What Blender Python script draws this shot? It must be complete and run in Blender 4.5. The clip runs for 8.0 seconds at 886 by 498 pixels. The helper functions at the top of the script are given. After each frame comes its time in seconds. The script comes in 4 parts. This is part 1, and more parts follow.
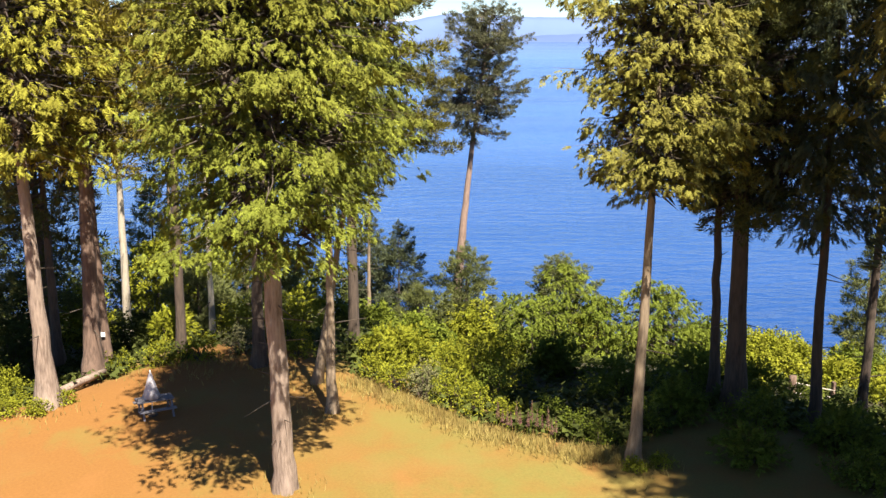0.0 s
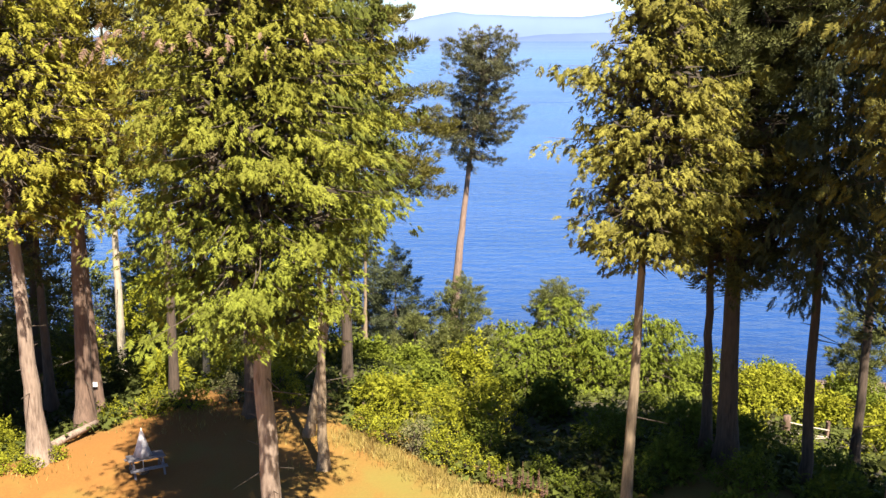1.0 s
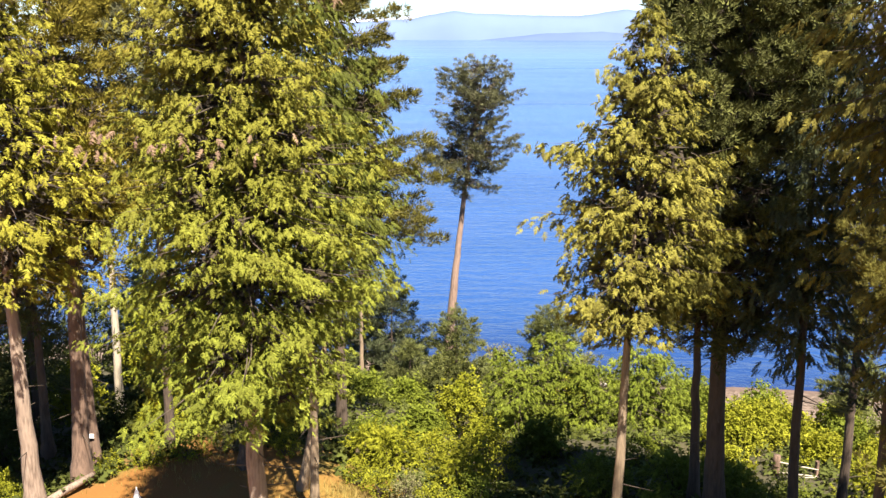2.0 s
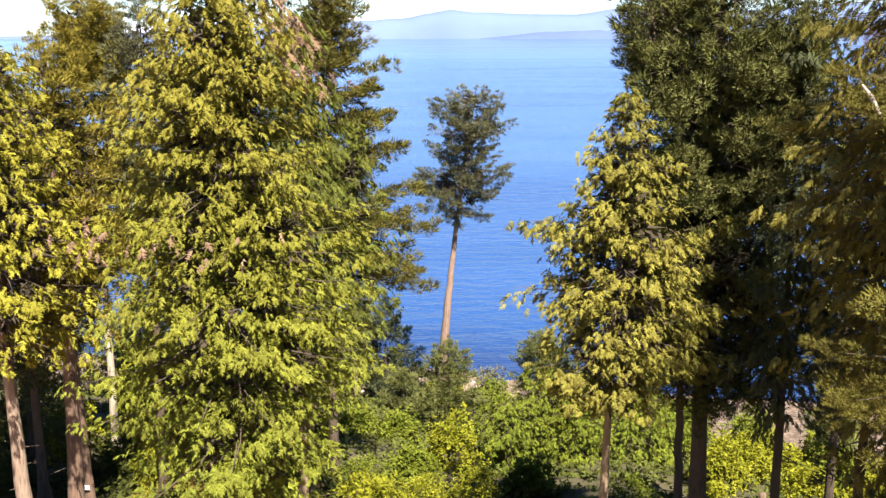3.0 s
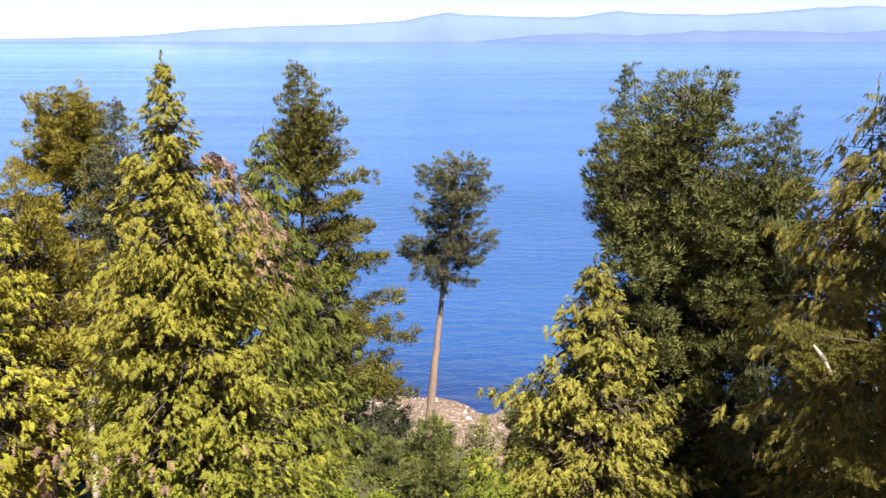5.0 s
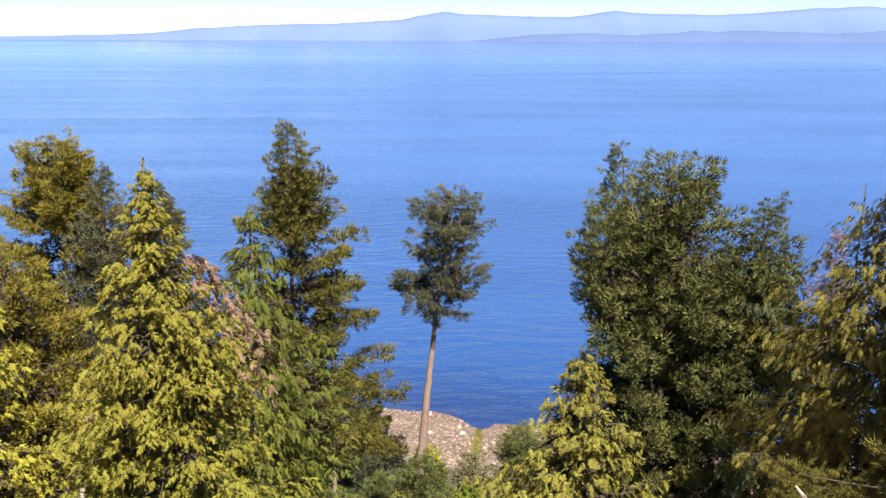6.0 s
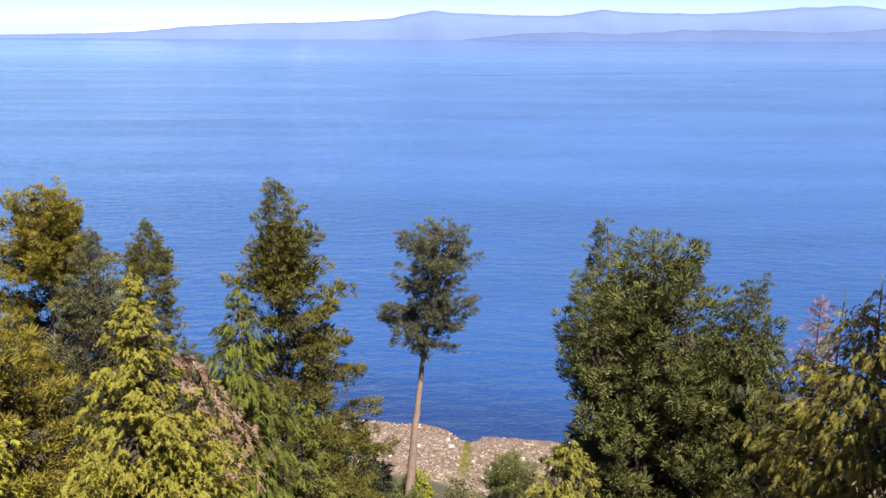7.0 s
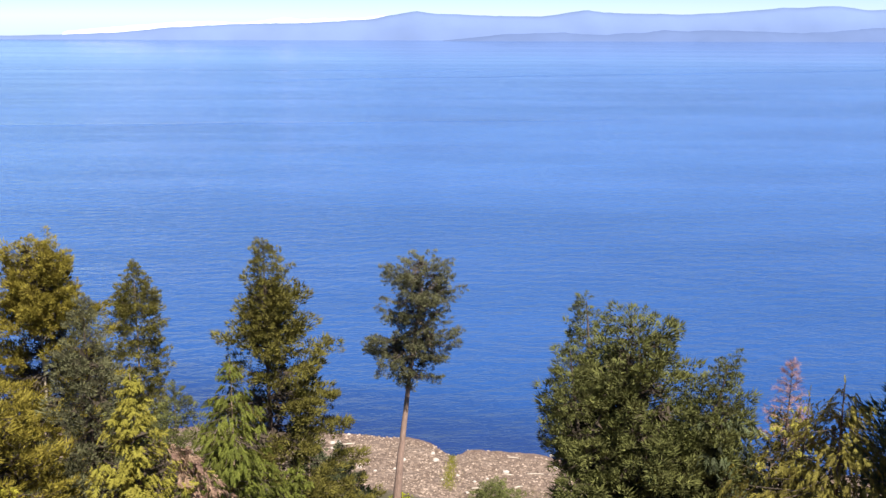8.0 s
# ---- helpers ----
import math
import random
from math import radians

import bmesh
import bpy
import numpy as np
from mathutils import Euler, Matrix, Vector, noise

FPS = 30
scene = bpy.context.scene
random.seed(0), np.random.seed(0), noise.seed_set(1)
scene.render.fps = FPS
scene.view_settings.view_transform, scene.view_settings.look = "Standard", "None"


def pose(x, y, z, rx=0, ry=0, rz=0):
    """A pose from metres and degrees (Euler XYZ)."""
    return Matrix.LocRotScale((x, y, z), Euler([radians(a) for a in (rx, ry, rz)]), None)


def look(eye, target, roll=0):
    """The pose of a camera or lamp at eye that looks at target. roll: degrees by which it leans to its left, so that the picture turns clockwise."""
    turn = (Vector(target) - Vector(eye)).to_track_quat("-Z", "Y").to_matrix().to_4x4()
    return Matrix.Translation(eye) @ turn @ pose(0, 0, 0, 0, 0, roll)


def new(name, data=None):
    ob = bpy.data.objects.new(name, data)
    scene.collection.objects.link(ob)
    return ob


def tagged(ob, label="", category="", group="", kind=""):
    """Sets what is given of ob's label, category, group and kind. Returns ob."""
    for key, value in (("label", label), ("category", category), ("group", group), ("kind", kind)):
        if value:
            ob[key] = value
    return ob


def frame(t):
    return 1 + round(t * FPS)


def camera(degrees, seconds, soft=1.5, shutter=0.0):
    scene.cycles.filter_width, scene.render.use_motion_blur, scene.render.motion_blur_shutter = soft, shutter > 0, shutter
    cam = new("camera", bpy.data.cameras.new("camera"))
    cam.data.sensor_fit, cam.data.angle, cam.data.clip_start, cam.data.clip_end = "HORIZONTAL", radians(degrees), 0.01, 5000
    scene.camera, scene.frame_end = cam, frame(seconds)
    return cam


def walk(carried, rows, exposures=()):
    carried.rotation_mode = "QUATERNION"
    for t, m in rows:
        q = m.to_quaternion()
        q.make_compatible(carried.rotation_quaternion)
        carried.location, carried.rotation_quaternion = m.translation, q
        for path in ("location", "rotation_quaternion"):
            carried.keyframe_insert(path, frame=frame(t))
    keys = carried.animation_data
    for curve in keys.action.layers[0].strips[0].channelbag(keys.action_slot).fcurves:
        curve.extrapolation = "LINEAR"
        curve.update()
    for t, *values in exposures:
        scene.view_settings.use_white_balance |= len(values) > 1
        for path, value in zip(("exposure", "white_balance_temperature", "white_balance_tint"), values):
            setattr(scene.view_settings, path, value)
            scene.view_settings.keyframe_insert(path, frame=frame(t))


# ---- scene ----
cam = camera(47.2, 8.0, soft=1.42)
METRES, EYE, TILT, LEAN, TURN = 25.0, 16.5, -12.5, 0.0, 0.0
ROWS = [
    (0.0, 0.0, 0.0, 0.0, -0.0, 0.0, 0.0),
    (0.5, 0.0078, 0.0049, 0.0484, -0.01, -0.03, -0.03),
    (1.0, 0.0149, 0.0013, 0.1026, 0.01, -0.08, -0.08),
    (1.5, 0.0219, -0.0081, 0.1566, -0.01, -0.11, -0.07),
    (3.0, 0.0483, -0.0645, 0.3267, -0.17, -0.27, 0.11),
    (3.5, 0.0578, -0.0763, 0.3821, -0.38, -0.27, 0.2),
    (4.0, 0.0682, -0.0766, 0.4425, -0.37, -0.21, 0.2),
    (4.5, 0.0788, -0.0737, 0.5078, -0.35, -0.19, 0.15),
    (6.0, 0.1046, -0.0623, 0.7082, -0.54, -0.29, -0.07),
    (6.5, 0.1076, -0.0636, 0.7742, -1.02, -0.34, -0.02),
    (7.0, 0.1082, -0.0757, 0.8381, -1.16, -0.4, 0.0),
    (7.5, 0.1063, -0.0989, 0.902, -1.59, -0.41, 0.13),
    (8.0, 0.1046, -0.133, 0.9664, -2.1, -0.41, 0.26),
]
walk(cam, [(t, pose(0, 0, EYE, TILT, LEAN, TURN) @ pose(METRES * x, METRES * y, METRES * z, 90 + pitch, roll, yaw)) for t, x, y, z, yaw, pitch, roll in ROWS],
     exposures=[(0.0, 1.72, 6560, 10), (0.5, 1.79, 6780, 10.5), (1.5, 1.93, 6830, 11), (3.5, 1.9, 6780, 11), (4.5, 1.8, 6680, 11), (6.0, 1.53, 6480, 13), (8.0, 1.36, 6360, 14)])

# ---- light ----
SUN_FROM = Vector((0.37, -0.93, 0.0)).normalized()
SUN_UP = radians(57)
world = bpy.data.worlds.new("sky")
scene.world = world
world.use_nodes = True
wt = world.node_tree
sky = wt.nodes.new("ShaderNodeTexSky")
sky.sky_type, sky.sun_disc = "NISHITA", False
sky.sun_elevation, sky.sun_rotation = SUN_UP, math.atan2(SUN_FROM.x, SUN_FROM.y)
sky.air_density, sky.dust_density, sky.ozone_density = 0.6, 0.0, 6.0
wt.nodes["Background"].inputs["Strength"].default_value = 0.05
wt.links.new(sky.outputs["Color"], wt.nodes["Background"].inputs["Color"])
sun = new("sun", bpy.data.lights.new("sun", "SUN"))
sun.data.energy, sun.data.angle, sun.data.color = 5.0, radians(0.6), (1.0, 0.925, 0.79)
sun.matrix_world = look(SUN_FROM * 100 * math.cos(SUN_UP) + Vector((0, 0, 100 * math.sin(SUN_UP))), (0, 0, 0))


# ---- materials ----
def material(name, rough=0.8, metal=0.0):
    m = bpy.data.materials.new(name)
    m.use_nodes = True
    b = m.node_tree.nodes["Principled BSDF"]
    b.inputs["Roughness"].default_value, b.inputs["Metallic"].default_value = rough, metal
    return m, m.node_tree, b


def node(nt, kind, **values):
    n = nt.nodes.new(kind)
    for key, value in values.items():
        n.inputs[key.replace("_", " ")].default_value = value
    return n


def ramp(nt, fac, *stops):
    r = nt.nodes.new("ShaderNodeValToRGB")
    while len(r.color_ramp.elements) < len(stops):
        r.color_ramp.elements.new(0.5)
    for e, (p, c) in zip(r.color_ramp.elements, stops):
        e.position, e.color = p, (*c, 1)
    nt.links.new(fac, r.inputs["Fac"])
    return r.outputs["Color"]


def mixed(nt, fac, a, b, how="MIX"):
    m = nt.nodes.new("ShaderNodeMix")
    m.data_type, m.blend_type = "RGBA", how
    for sock, v in (("Factor", fac), ("A", a), ("B", b)):
        s = [i for i in m.inputs if i.name == sock and i.type == ("VALUE" if sock == "Factor" else "RGBA")][0]
        if isinstance(v, bpy.types.NodeSocket):
            nt.links.new(v, s)
        elif sock == "Factor":
            s.default_value = v
        else:
            s.default_value = (*v, 1)
    return [o for o in m.outputs if o.type == "RGBA"][0]


def coords(nt, scale=(1, 1, 1), out="Object"):
    c = nt.nodes.new("ShaderNodeTexCoord")
    mp = nt.nodes.new("ShaderNodeMapping")
    mp.inputs["Scale"].default_value = scale
    nt.links.new(c.outputs[out], mp.inputs["Vector"])
    return mp.outputs["Vector"]


def noisy(nt, vec, scale, detail=4, rough=0.55):
    n = node(nt, "ShaderNodeTexNoise", Scale=scale, Detail=detail, Roughness=rough)
    nt.links.new(vec, n.inputs["Vector"])
    return n.outputs["Fac"]


def bumped(nt, b, height, strength, distance):
    n = node(nt, "ShaderNodeBump", Strength=strength, Distance=distance)
    nt.links.new(height, n.inputs["Height"])
    nt.links.new(n.outputs["Normal"], b.inputs["Normal"])


def foliage(name, dark, mid, light, through_it=0.3, rough=0.75, aged=None):
    """Leaf or needle material: varies leaf by leaf and in drifts over the crown."""
    m, nt, b = material(name, rough)
    g = nt.nodes.new("ShaderNodeNewGeometry")
    leaf = ramp(nt, g.outputs["Random Per Island"], (0.0, dark), (0.5, mid), (1.0, light))
    big = noisy(nt, coords(nt), 0.35, 3)
    drift = ramp(nt, big, (0.35, [c * 0.75 for c in mid]), (0.7, light))
    col = mixed(nt, 0.55, leaf, drift)
    # brown tints, and the dark of gaps between tufts painted in by noise
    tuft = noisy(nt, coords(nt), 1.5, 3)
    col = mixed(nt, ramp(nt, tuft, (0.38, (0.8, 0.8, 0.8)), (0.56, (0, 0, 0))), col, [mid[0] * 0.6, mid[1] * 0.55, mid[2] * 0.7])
    if aged:
        # sun-bleached towards the top of the tree
        h = nt.nodes.new("ShaderNodeSeparateXYZ")
        nt.links.new(coords(nt), h.inputs[0])
        up = node(nt, "ShaderNodeMapRange", From_Min=11.0, From_Max=23.0, To_Max=0.62)
        nt.links.new(h.outputs["Z"], up.inputs["Value"])
        col = mixed(nt, up.outputs[0], col, aged)
    nt.links.new(col, b.inputs["Base Color"])
    b.inputs["Specular IOR Level"].default_value = 0.12
    t = nt.nodes.new("ShaderNodeBsdfTranslucent")
    nt.links.new(col, t.inputs["Color"])
    mx = nt.nodes.new("ShaderNodeMixShader")
    mx.inputs["Fac"].default_value = through_it
    nt.links.new(b.outputs[0], mx.inputs[1])
    nt.links.new(t.outputs[0], mx.inputs[2])
    nt.links.new(mx.outputs[0], nt.nodes["Material Output"].inputs["Surface"])
    return m


def bark(name, dark, light):
    m, nt, b = material(name, 0.9)
    v = coords(nt, (5.0, 5.0, 0.7))
    a = noisy(nt, v, 2.2, 6, 0.65)
    c = noisy(nt, coords(nt), 0.6, 3)
    col = ramp(nt, a, (0.32, dark), (0.62, light))
    col = mixed(nt, ramp(nt, c, (0.4, (0, 0, 0)), (0.65, (0.5, 0.5, 0.5))), col, [x * 1.15 for x in light])
    nt.links.new(col, b.inputs["Base Color"])
    bumped(nt, b, a, 0.9, 0.06)
    return m


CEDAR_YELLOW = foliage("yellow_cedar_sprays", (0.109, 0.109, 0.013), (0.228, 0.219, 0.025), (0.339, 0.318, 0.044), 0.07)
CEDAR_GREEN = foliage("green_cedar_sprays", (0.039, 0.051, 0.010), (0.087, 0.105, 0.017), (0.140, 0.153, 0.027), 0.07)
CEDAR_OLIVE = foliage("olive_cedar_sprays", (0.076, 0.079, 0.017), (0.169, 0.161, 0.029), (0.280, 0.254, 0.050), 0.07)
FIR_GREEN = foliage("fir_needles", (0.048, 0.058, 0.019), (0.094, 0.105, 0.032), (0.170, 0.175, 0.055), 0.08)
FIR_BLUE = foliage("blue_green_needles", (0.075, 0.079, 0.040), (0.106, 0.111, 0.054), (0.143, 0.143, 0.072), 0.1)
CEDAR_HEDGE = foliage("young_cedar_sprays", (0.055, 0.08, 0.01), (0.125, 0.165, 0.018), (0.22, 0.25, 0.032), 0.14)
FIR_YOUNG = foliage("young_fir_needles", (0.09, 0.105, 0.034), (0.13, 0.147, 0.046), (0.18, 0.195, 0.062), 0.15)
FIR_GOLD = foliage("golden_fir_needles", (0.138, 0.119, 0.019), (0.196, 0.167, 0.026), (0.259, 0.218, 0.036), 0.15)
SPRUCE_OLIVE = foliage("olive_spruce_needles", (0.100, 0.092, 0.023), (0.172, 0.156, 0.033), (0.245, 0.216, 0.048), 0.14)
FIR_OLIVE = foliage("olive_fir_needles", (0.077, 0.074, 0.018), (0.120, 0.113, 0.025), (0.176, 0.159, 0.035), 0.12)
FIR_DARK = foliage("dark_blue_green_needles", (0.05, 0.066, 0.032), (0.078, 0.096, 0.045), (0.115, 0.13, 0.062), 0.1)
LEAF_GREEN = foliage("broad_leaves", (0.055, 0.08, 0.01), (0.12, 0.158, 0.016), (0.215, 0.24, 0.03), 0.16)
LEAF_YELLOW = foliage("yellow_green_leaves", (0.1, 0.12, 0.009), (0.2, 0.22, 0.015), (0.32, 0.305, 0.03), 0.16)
# copy of the broad leaves, darkened to stand in for shade
LEAF_SHADED = foliage("shaded_leaves", (0.03, 0.04, 0.01), (0.065, 0.08, 0.016), (0.11, 0.125, 0.028), 0.1)
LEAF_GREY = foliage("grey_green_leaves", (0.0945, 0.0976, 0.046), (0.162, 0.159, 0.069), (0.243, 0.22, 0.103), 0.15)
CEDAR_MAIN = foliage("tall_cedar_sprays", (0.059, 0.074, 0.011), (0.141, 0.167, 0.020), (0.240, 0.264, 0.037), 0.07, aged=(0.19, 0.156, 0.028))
DEAD_RED = foliage("dead_russet_sprays", (0.13, 0.085, 0.055), (0.23, 0.15, 0.1), (0.31, 0.215, 0.15), 0.15)
DEAD_PINK = foliage("dead_pink_twigs", (0.17, 0.09, 0.075), (0.27, 0.15, 0.125), (0.35, 0.215, 0.18), 0.1)
STRAW = foliage("dry_straw_blades", (0.2, 0.155, 0.04), (0.33, 0.25, 0.07), (0.44, 0.35, 0.13), 0.2)
PINK = foliage("fireweed_spikes", (0.14, 0.055, 0.06), (0.22, 0.1, 0.09), (0.28, 0.18, 0.14), 0.15)
BARK_BROWN = bark("brown_bark", (0.1, 0.066, 0.05), (0.285, 0.215, 0.17))
BARK_UMBER = bark("umber_bark", (0.055, 0.033, 0.024), (0.165, 0.105, 0.076))
BARK_GREY = bark("grey_brown_bark", (0.11, 0.08, 0.052), (0.27, 0.2, 0.135))
BARK_RED = bark("red_brown_bark", (0.12, 0.08, 0.064), (0.28, 0.19, 0.15))
BARK_DARK = bark("dark_bark", (0.03, 0.022, 0.016), (0.09, 0.062, 0.045))
BARK_PALE = bark("pale_bark", (0.24, 0.2, 0.15), (0.44, 0.38, 0.3))
# near-black, so that the insides of the crowns look shaded
TWIG = bark("shade_twig_bark", (0.022, 0.017, 0.011), (0.05, 0.036, 0.022))
LIMB = bark("limb_bark", (0.035, 0.027, 0.02), (0.1, 0.075, 0.055))
DEADWOOD = bark("bleached_wood", (0.22, 0.19, 0.155), (0.42, 0.37, 0.31))


def ground_material():
    m, nt, b = material("lawn_and_slope", 0.95)
    v = coords(nt)
    fine, mid, big = noisy(nt, v, 9.0, 5, 0.7), noisy(nt, v, 0.55, 4), noisy(nt, v, 0.13, 3)
    straw = ramp(nt, fine, (0.3, (0.172, 0.072, 0.011)), (0.7, (0.222, 0.098, 0.018)))
    green = ramp(nt, fine, (0.3, (0.126, 0.1, 0.017)), (0.7, (0.172, 0.137, 0.027)))
    # the lawn is barest round the tree and the table, greener to the other side
    px = nt.nodes.new("ShaderNodeSeparateXYZ")
    nt.links.new(v, px.inputs[0])
    side = node(nt, "ShaderNodeMapRange", From_Min=-12.0, From_Max=1.0)
    nt.links.new(px.outputs["X"], side.inputs["Value"])
    mm = nt.nodes.new("ShaderNodeMath")
    mm.operation = "MULTIPLY"
    nt.links.new(side.outputs[0], mm.inputs[0])
    nt.links.new(ramp(nt, mid, (0.3, (0.35, 0.35, 0.35)), (0.62, (1, 1, 1))), mm.inputs[1])
    lawn = mixed(nt, mm.outputs[0], straw, green)
    lawn = mixed(nt, ramp(nt, big, (0.5, (0, 0, 0)), (0.75, (0.5, 0.5, 0.5))), lawn, (0.22, 0.127, 0.034))
    worn = noisy(nt, coords(nt, (1.0, 0.6, 1.0)), 0.28, 5, 0.6)
    lawn = mixed(nt, ramp(nt, worn, (0.52, (0, 0, 0)), (0.68, (0.6, 0.6, 0.6))), lawn, (0.15, 0.13, 0.024))
    lawn = mixed(nt, ramp(nt, worn, (0.3, (0.55, 0.55, 0.55)), (0.44, (0, 0, 0))), lawn, (0.24, 0.102, 0.024))
    soil = ramp(nt, fine, (0.3, (0.03, 0.028, 0.012)), (0.7, (0.075, 0.062, 0.028)))
    down = node(nt, "ShaderNodeMapRange", From_Min=-0.25, From_Max=-1.6)
    nt.links.new(px.outputs["Z"], down.inputs["Value"])
    col = mixed(nt, down.outputs[0], lawn, soil)
    # pebble beach below the bluff
    vor = node(nt, "ShaderNodeTexVoronoi", Scale=1.6)
    nt.links.new(v, vor.inputs["Vector"])
    g = nt.nodes.new("ShaderNodeSeparateColor")
    nt.links.new(vor.outputs["Color"], g.inputs[0])
    peb = ramp(nt, g.outputs[0], (0.1, (0.05, 0.034, 0.026)), (0.5, (0.105, 0.074, 0.057)), (0.95, (0.21, 0.158, 0.126)))
    peb = mixed(nt, 0.35, peb, ramp(nt, noisy(nt, v, 0.25, 4), (0.35, (0.085, 0.052, 0.03)), (0.65, (0.17, 0.128, 0.1))))
    low = node(nt, "ShaderNodeMapRange", From_Min=-45.0, From_Max=-47.5)
    nt.links.new(px.outputs["Z"], low.inputs["Value"])
    col = mixed(nt, low.outputs[0], col, peb)
    wet = node(nt, "ShaderNodeMapRange", From_Min=-50.6, From_Max=-51.1)
    nt.links.new(px.outputs["Z"], wet.inputs["Value"])
    col = mixed(nt, wet.outputs[0], col, (0.1, 0.065, 0.055))
    nt.links.new(col, b.inputs["Base Color"])
    bumped(nt, b, fine, 0.35, 0.03)
    return m


def water_material():
    m, nt, b = material("sea_water", 0.1)
    b.inputs["IOR"].default_value = 1.33
    big = noisy(nt, coords(nt, (0.35, 1.0, 1.0)), 0.012, 3)
    col = ramp(nt, big, (0.35, (0.03, 0.084, 0.25)), (0.65, (0.042, 0.112, 0.32)))
    xyz = nt.nodes.new("ShaderNodeSeparateXYZ")
    nt.links.new(coords(nt), xyz.inputs[0])
    # shallows over weed and stones near the shore
    slant = nt.nodes.new("ShaderNodeMath")
    slant.operation, slant.inputs[1].default_value = "MULTIPLY_ADD", 0.36
    nt.links.new(xyz.outputs["X"], slant.inputs[0])
    nt.links.new(xyz.outputs["Y"], slant.inputs[2])
    wob = nt.nodes.new("ShaderNodeMath")
    wob.operation, wob.inputs[1].default_value = "MULTIPLY_ADD", -30.0
    nt.links.new(noisy(nt, coords(nt, (0.4, 1, 1)), 0.06, 4), wob.inputs[0])
    nt.links.new(slant.outputs[0], wob.inputs[2])
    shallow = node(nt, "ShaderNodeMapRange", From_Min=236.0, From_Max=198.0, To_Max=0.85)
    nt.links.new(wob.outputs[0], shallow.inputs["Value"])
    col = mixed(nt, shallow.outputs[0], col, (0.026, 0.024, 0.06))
    # then a wider band, darker blue towards the near side, fading out offshore
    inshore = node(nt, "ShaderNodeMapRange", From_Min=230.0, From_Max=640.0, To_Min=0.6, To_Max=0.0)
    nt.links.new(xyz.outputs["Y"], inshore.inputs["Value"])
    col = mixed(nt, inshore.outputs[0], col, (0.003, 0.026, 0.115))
    nt.links.new(col, b.inputs["Base Color"])
    # ripples, calmer offshore
    calm = node(nt, "ShaderNodeMapRange", From_Min=230.0, From_Max=2200.0, To_Min=1.0, To_Max=0.05)
    nt.links.new(xyz.outputs["Y"], calm.inputs["Value"])
    rip = nt.nodes.new("ShaderNodeMath")
    rip.operation = "MULTIPLY"
    slanting = coords(nt, (0.48, 1.0, 1.0))
    slanting.node.inputs["Rotation"].default_value = (0, 0, radians(14))
    nt.links.new(noisy(nt, slanting, 0.21, 4, 0.58), rip.inputs[0])
    # narrow wind-roughened current lines: (y at x = 0, slope, from x, to x, half width)
    strips = None
    for y0, slope, x0, x1, half in ((915.0, 0.09, -900.0, 260.0, 7.0), (1577.0, 0.29, -260.0, 1500.0, 16.0), (1790.0, -0.05, -1200.0, 200.0, 14.0)):
        line_y = nt.nodes.new("ShaderNodeMath")
        line_y.operation, line_y.inputs[1].default_value = "MULTIPLY_ADD", -slope
        nt.links.new(xyz.outputs["X"], line_y.inputs[0])
        nt.links.new(xyz.outputs["Y"], line_y.inputs[2])
        bend = nt.nodes.new("ShaderNodeMath")
        bend.operation, bend.inputs[1].default_value = "MULTIPLY_ADD", half * 5
        nt.links.new(noisy(nt, coords(nt, (1, 0, 0)), 0.012, 3), bend.inputs[0])
        nt.links.new(line_y.outputs[0], bend.inputs[2])
        off = nt.nodes.new("ShaderNodeMath")
        off.operation, off.inputs[1].default_value = "SUBTRACT", y0 + half * 2.5
        nt.links.new(bend.outputs[0], off.inputs[0])
        far = nt.nodes.new("ShaderNodeMath")
        far.operation = "ABSOLUTE"
        nt.links.new(off.outputs[0], far.inputs[0])
        band = node(nt, "ShaderNodeMapRange", From_Min=half, From_Max=half * 0.3, To_Max=2.2)
        nt.links.new(far.outputs[0], band.inputs["Value"])
        ends = node(nt, "ShaderNodeMapRange", From_Min=x1, From_Max=x1 - 150.0)
        nt.links.new(xyz.outputs["X"], ends.inputs["Value"])
        begins = node(nt, "ShaderNodeMapRange", From_Min=x0, From_Max=x0 + 150.0)
        nt.links.new(xyz.outputs["X"], begins.inputs["Value"])
        both = nt.nodes.new("ShaderNodeMath")
        both.operation = "MULTIPLY"
        nt.links.new(ends.outputs[0], both.inputs[0])
        nt.links.new(begins.outputs[0], both.inputs[1])
        strip = nt.nodes.new("ShaderNodeMath")
        strip.operation = "MULTIPLY"
        nt.links.new(band.outputs[0], strip.inputs[0])
        nt.links.new(both.outputs[0], strip.inputs[1])
        if strips is None:
            strips = strip.outputs[0]
        else:
            add = nt.nodes.new("ShaderNodeMath")
            nt.links.new(strips, add.inputs[0])
            nt.links.new(strip.outputs[0], add.inputs[1])
            strips = add.outputs[0]
    gust = nt.nodes.new("ShaderNodeMath")
    nt.links.new(calm.outputs[0], gust.inputs[0])
    nt.links.new(strips, gust.inputs[1])
    nt.links.new(gust.outputs[0], rip.inputs[1])
    bumped(nt, b, rip.outputs[0], 1.0, 2.2)
    # slicks and current lines
    line = noisy(nt, coords(nt, (0.05, 1.0, 1.0)), 0.011, 2, 0.4)
    r = ramp(nt, line, (0.42, (0.14, 0.14, 0.14)), (0.5, (0.1, 0.1, 0.1)), (0.58, (0.14, 0.14, 0.14)))
    nt.links.new(r, b.inputs["Roughness"])
    return m


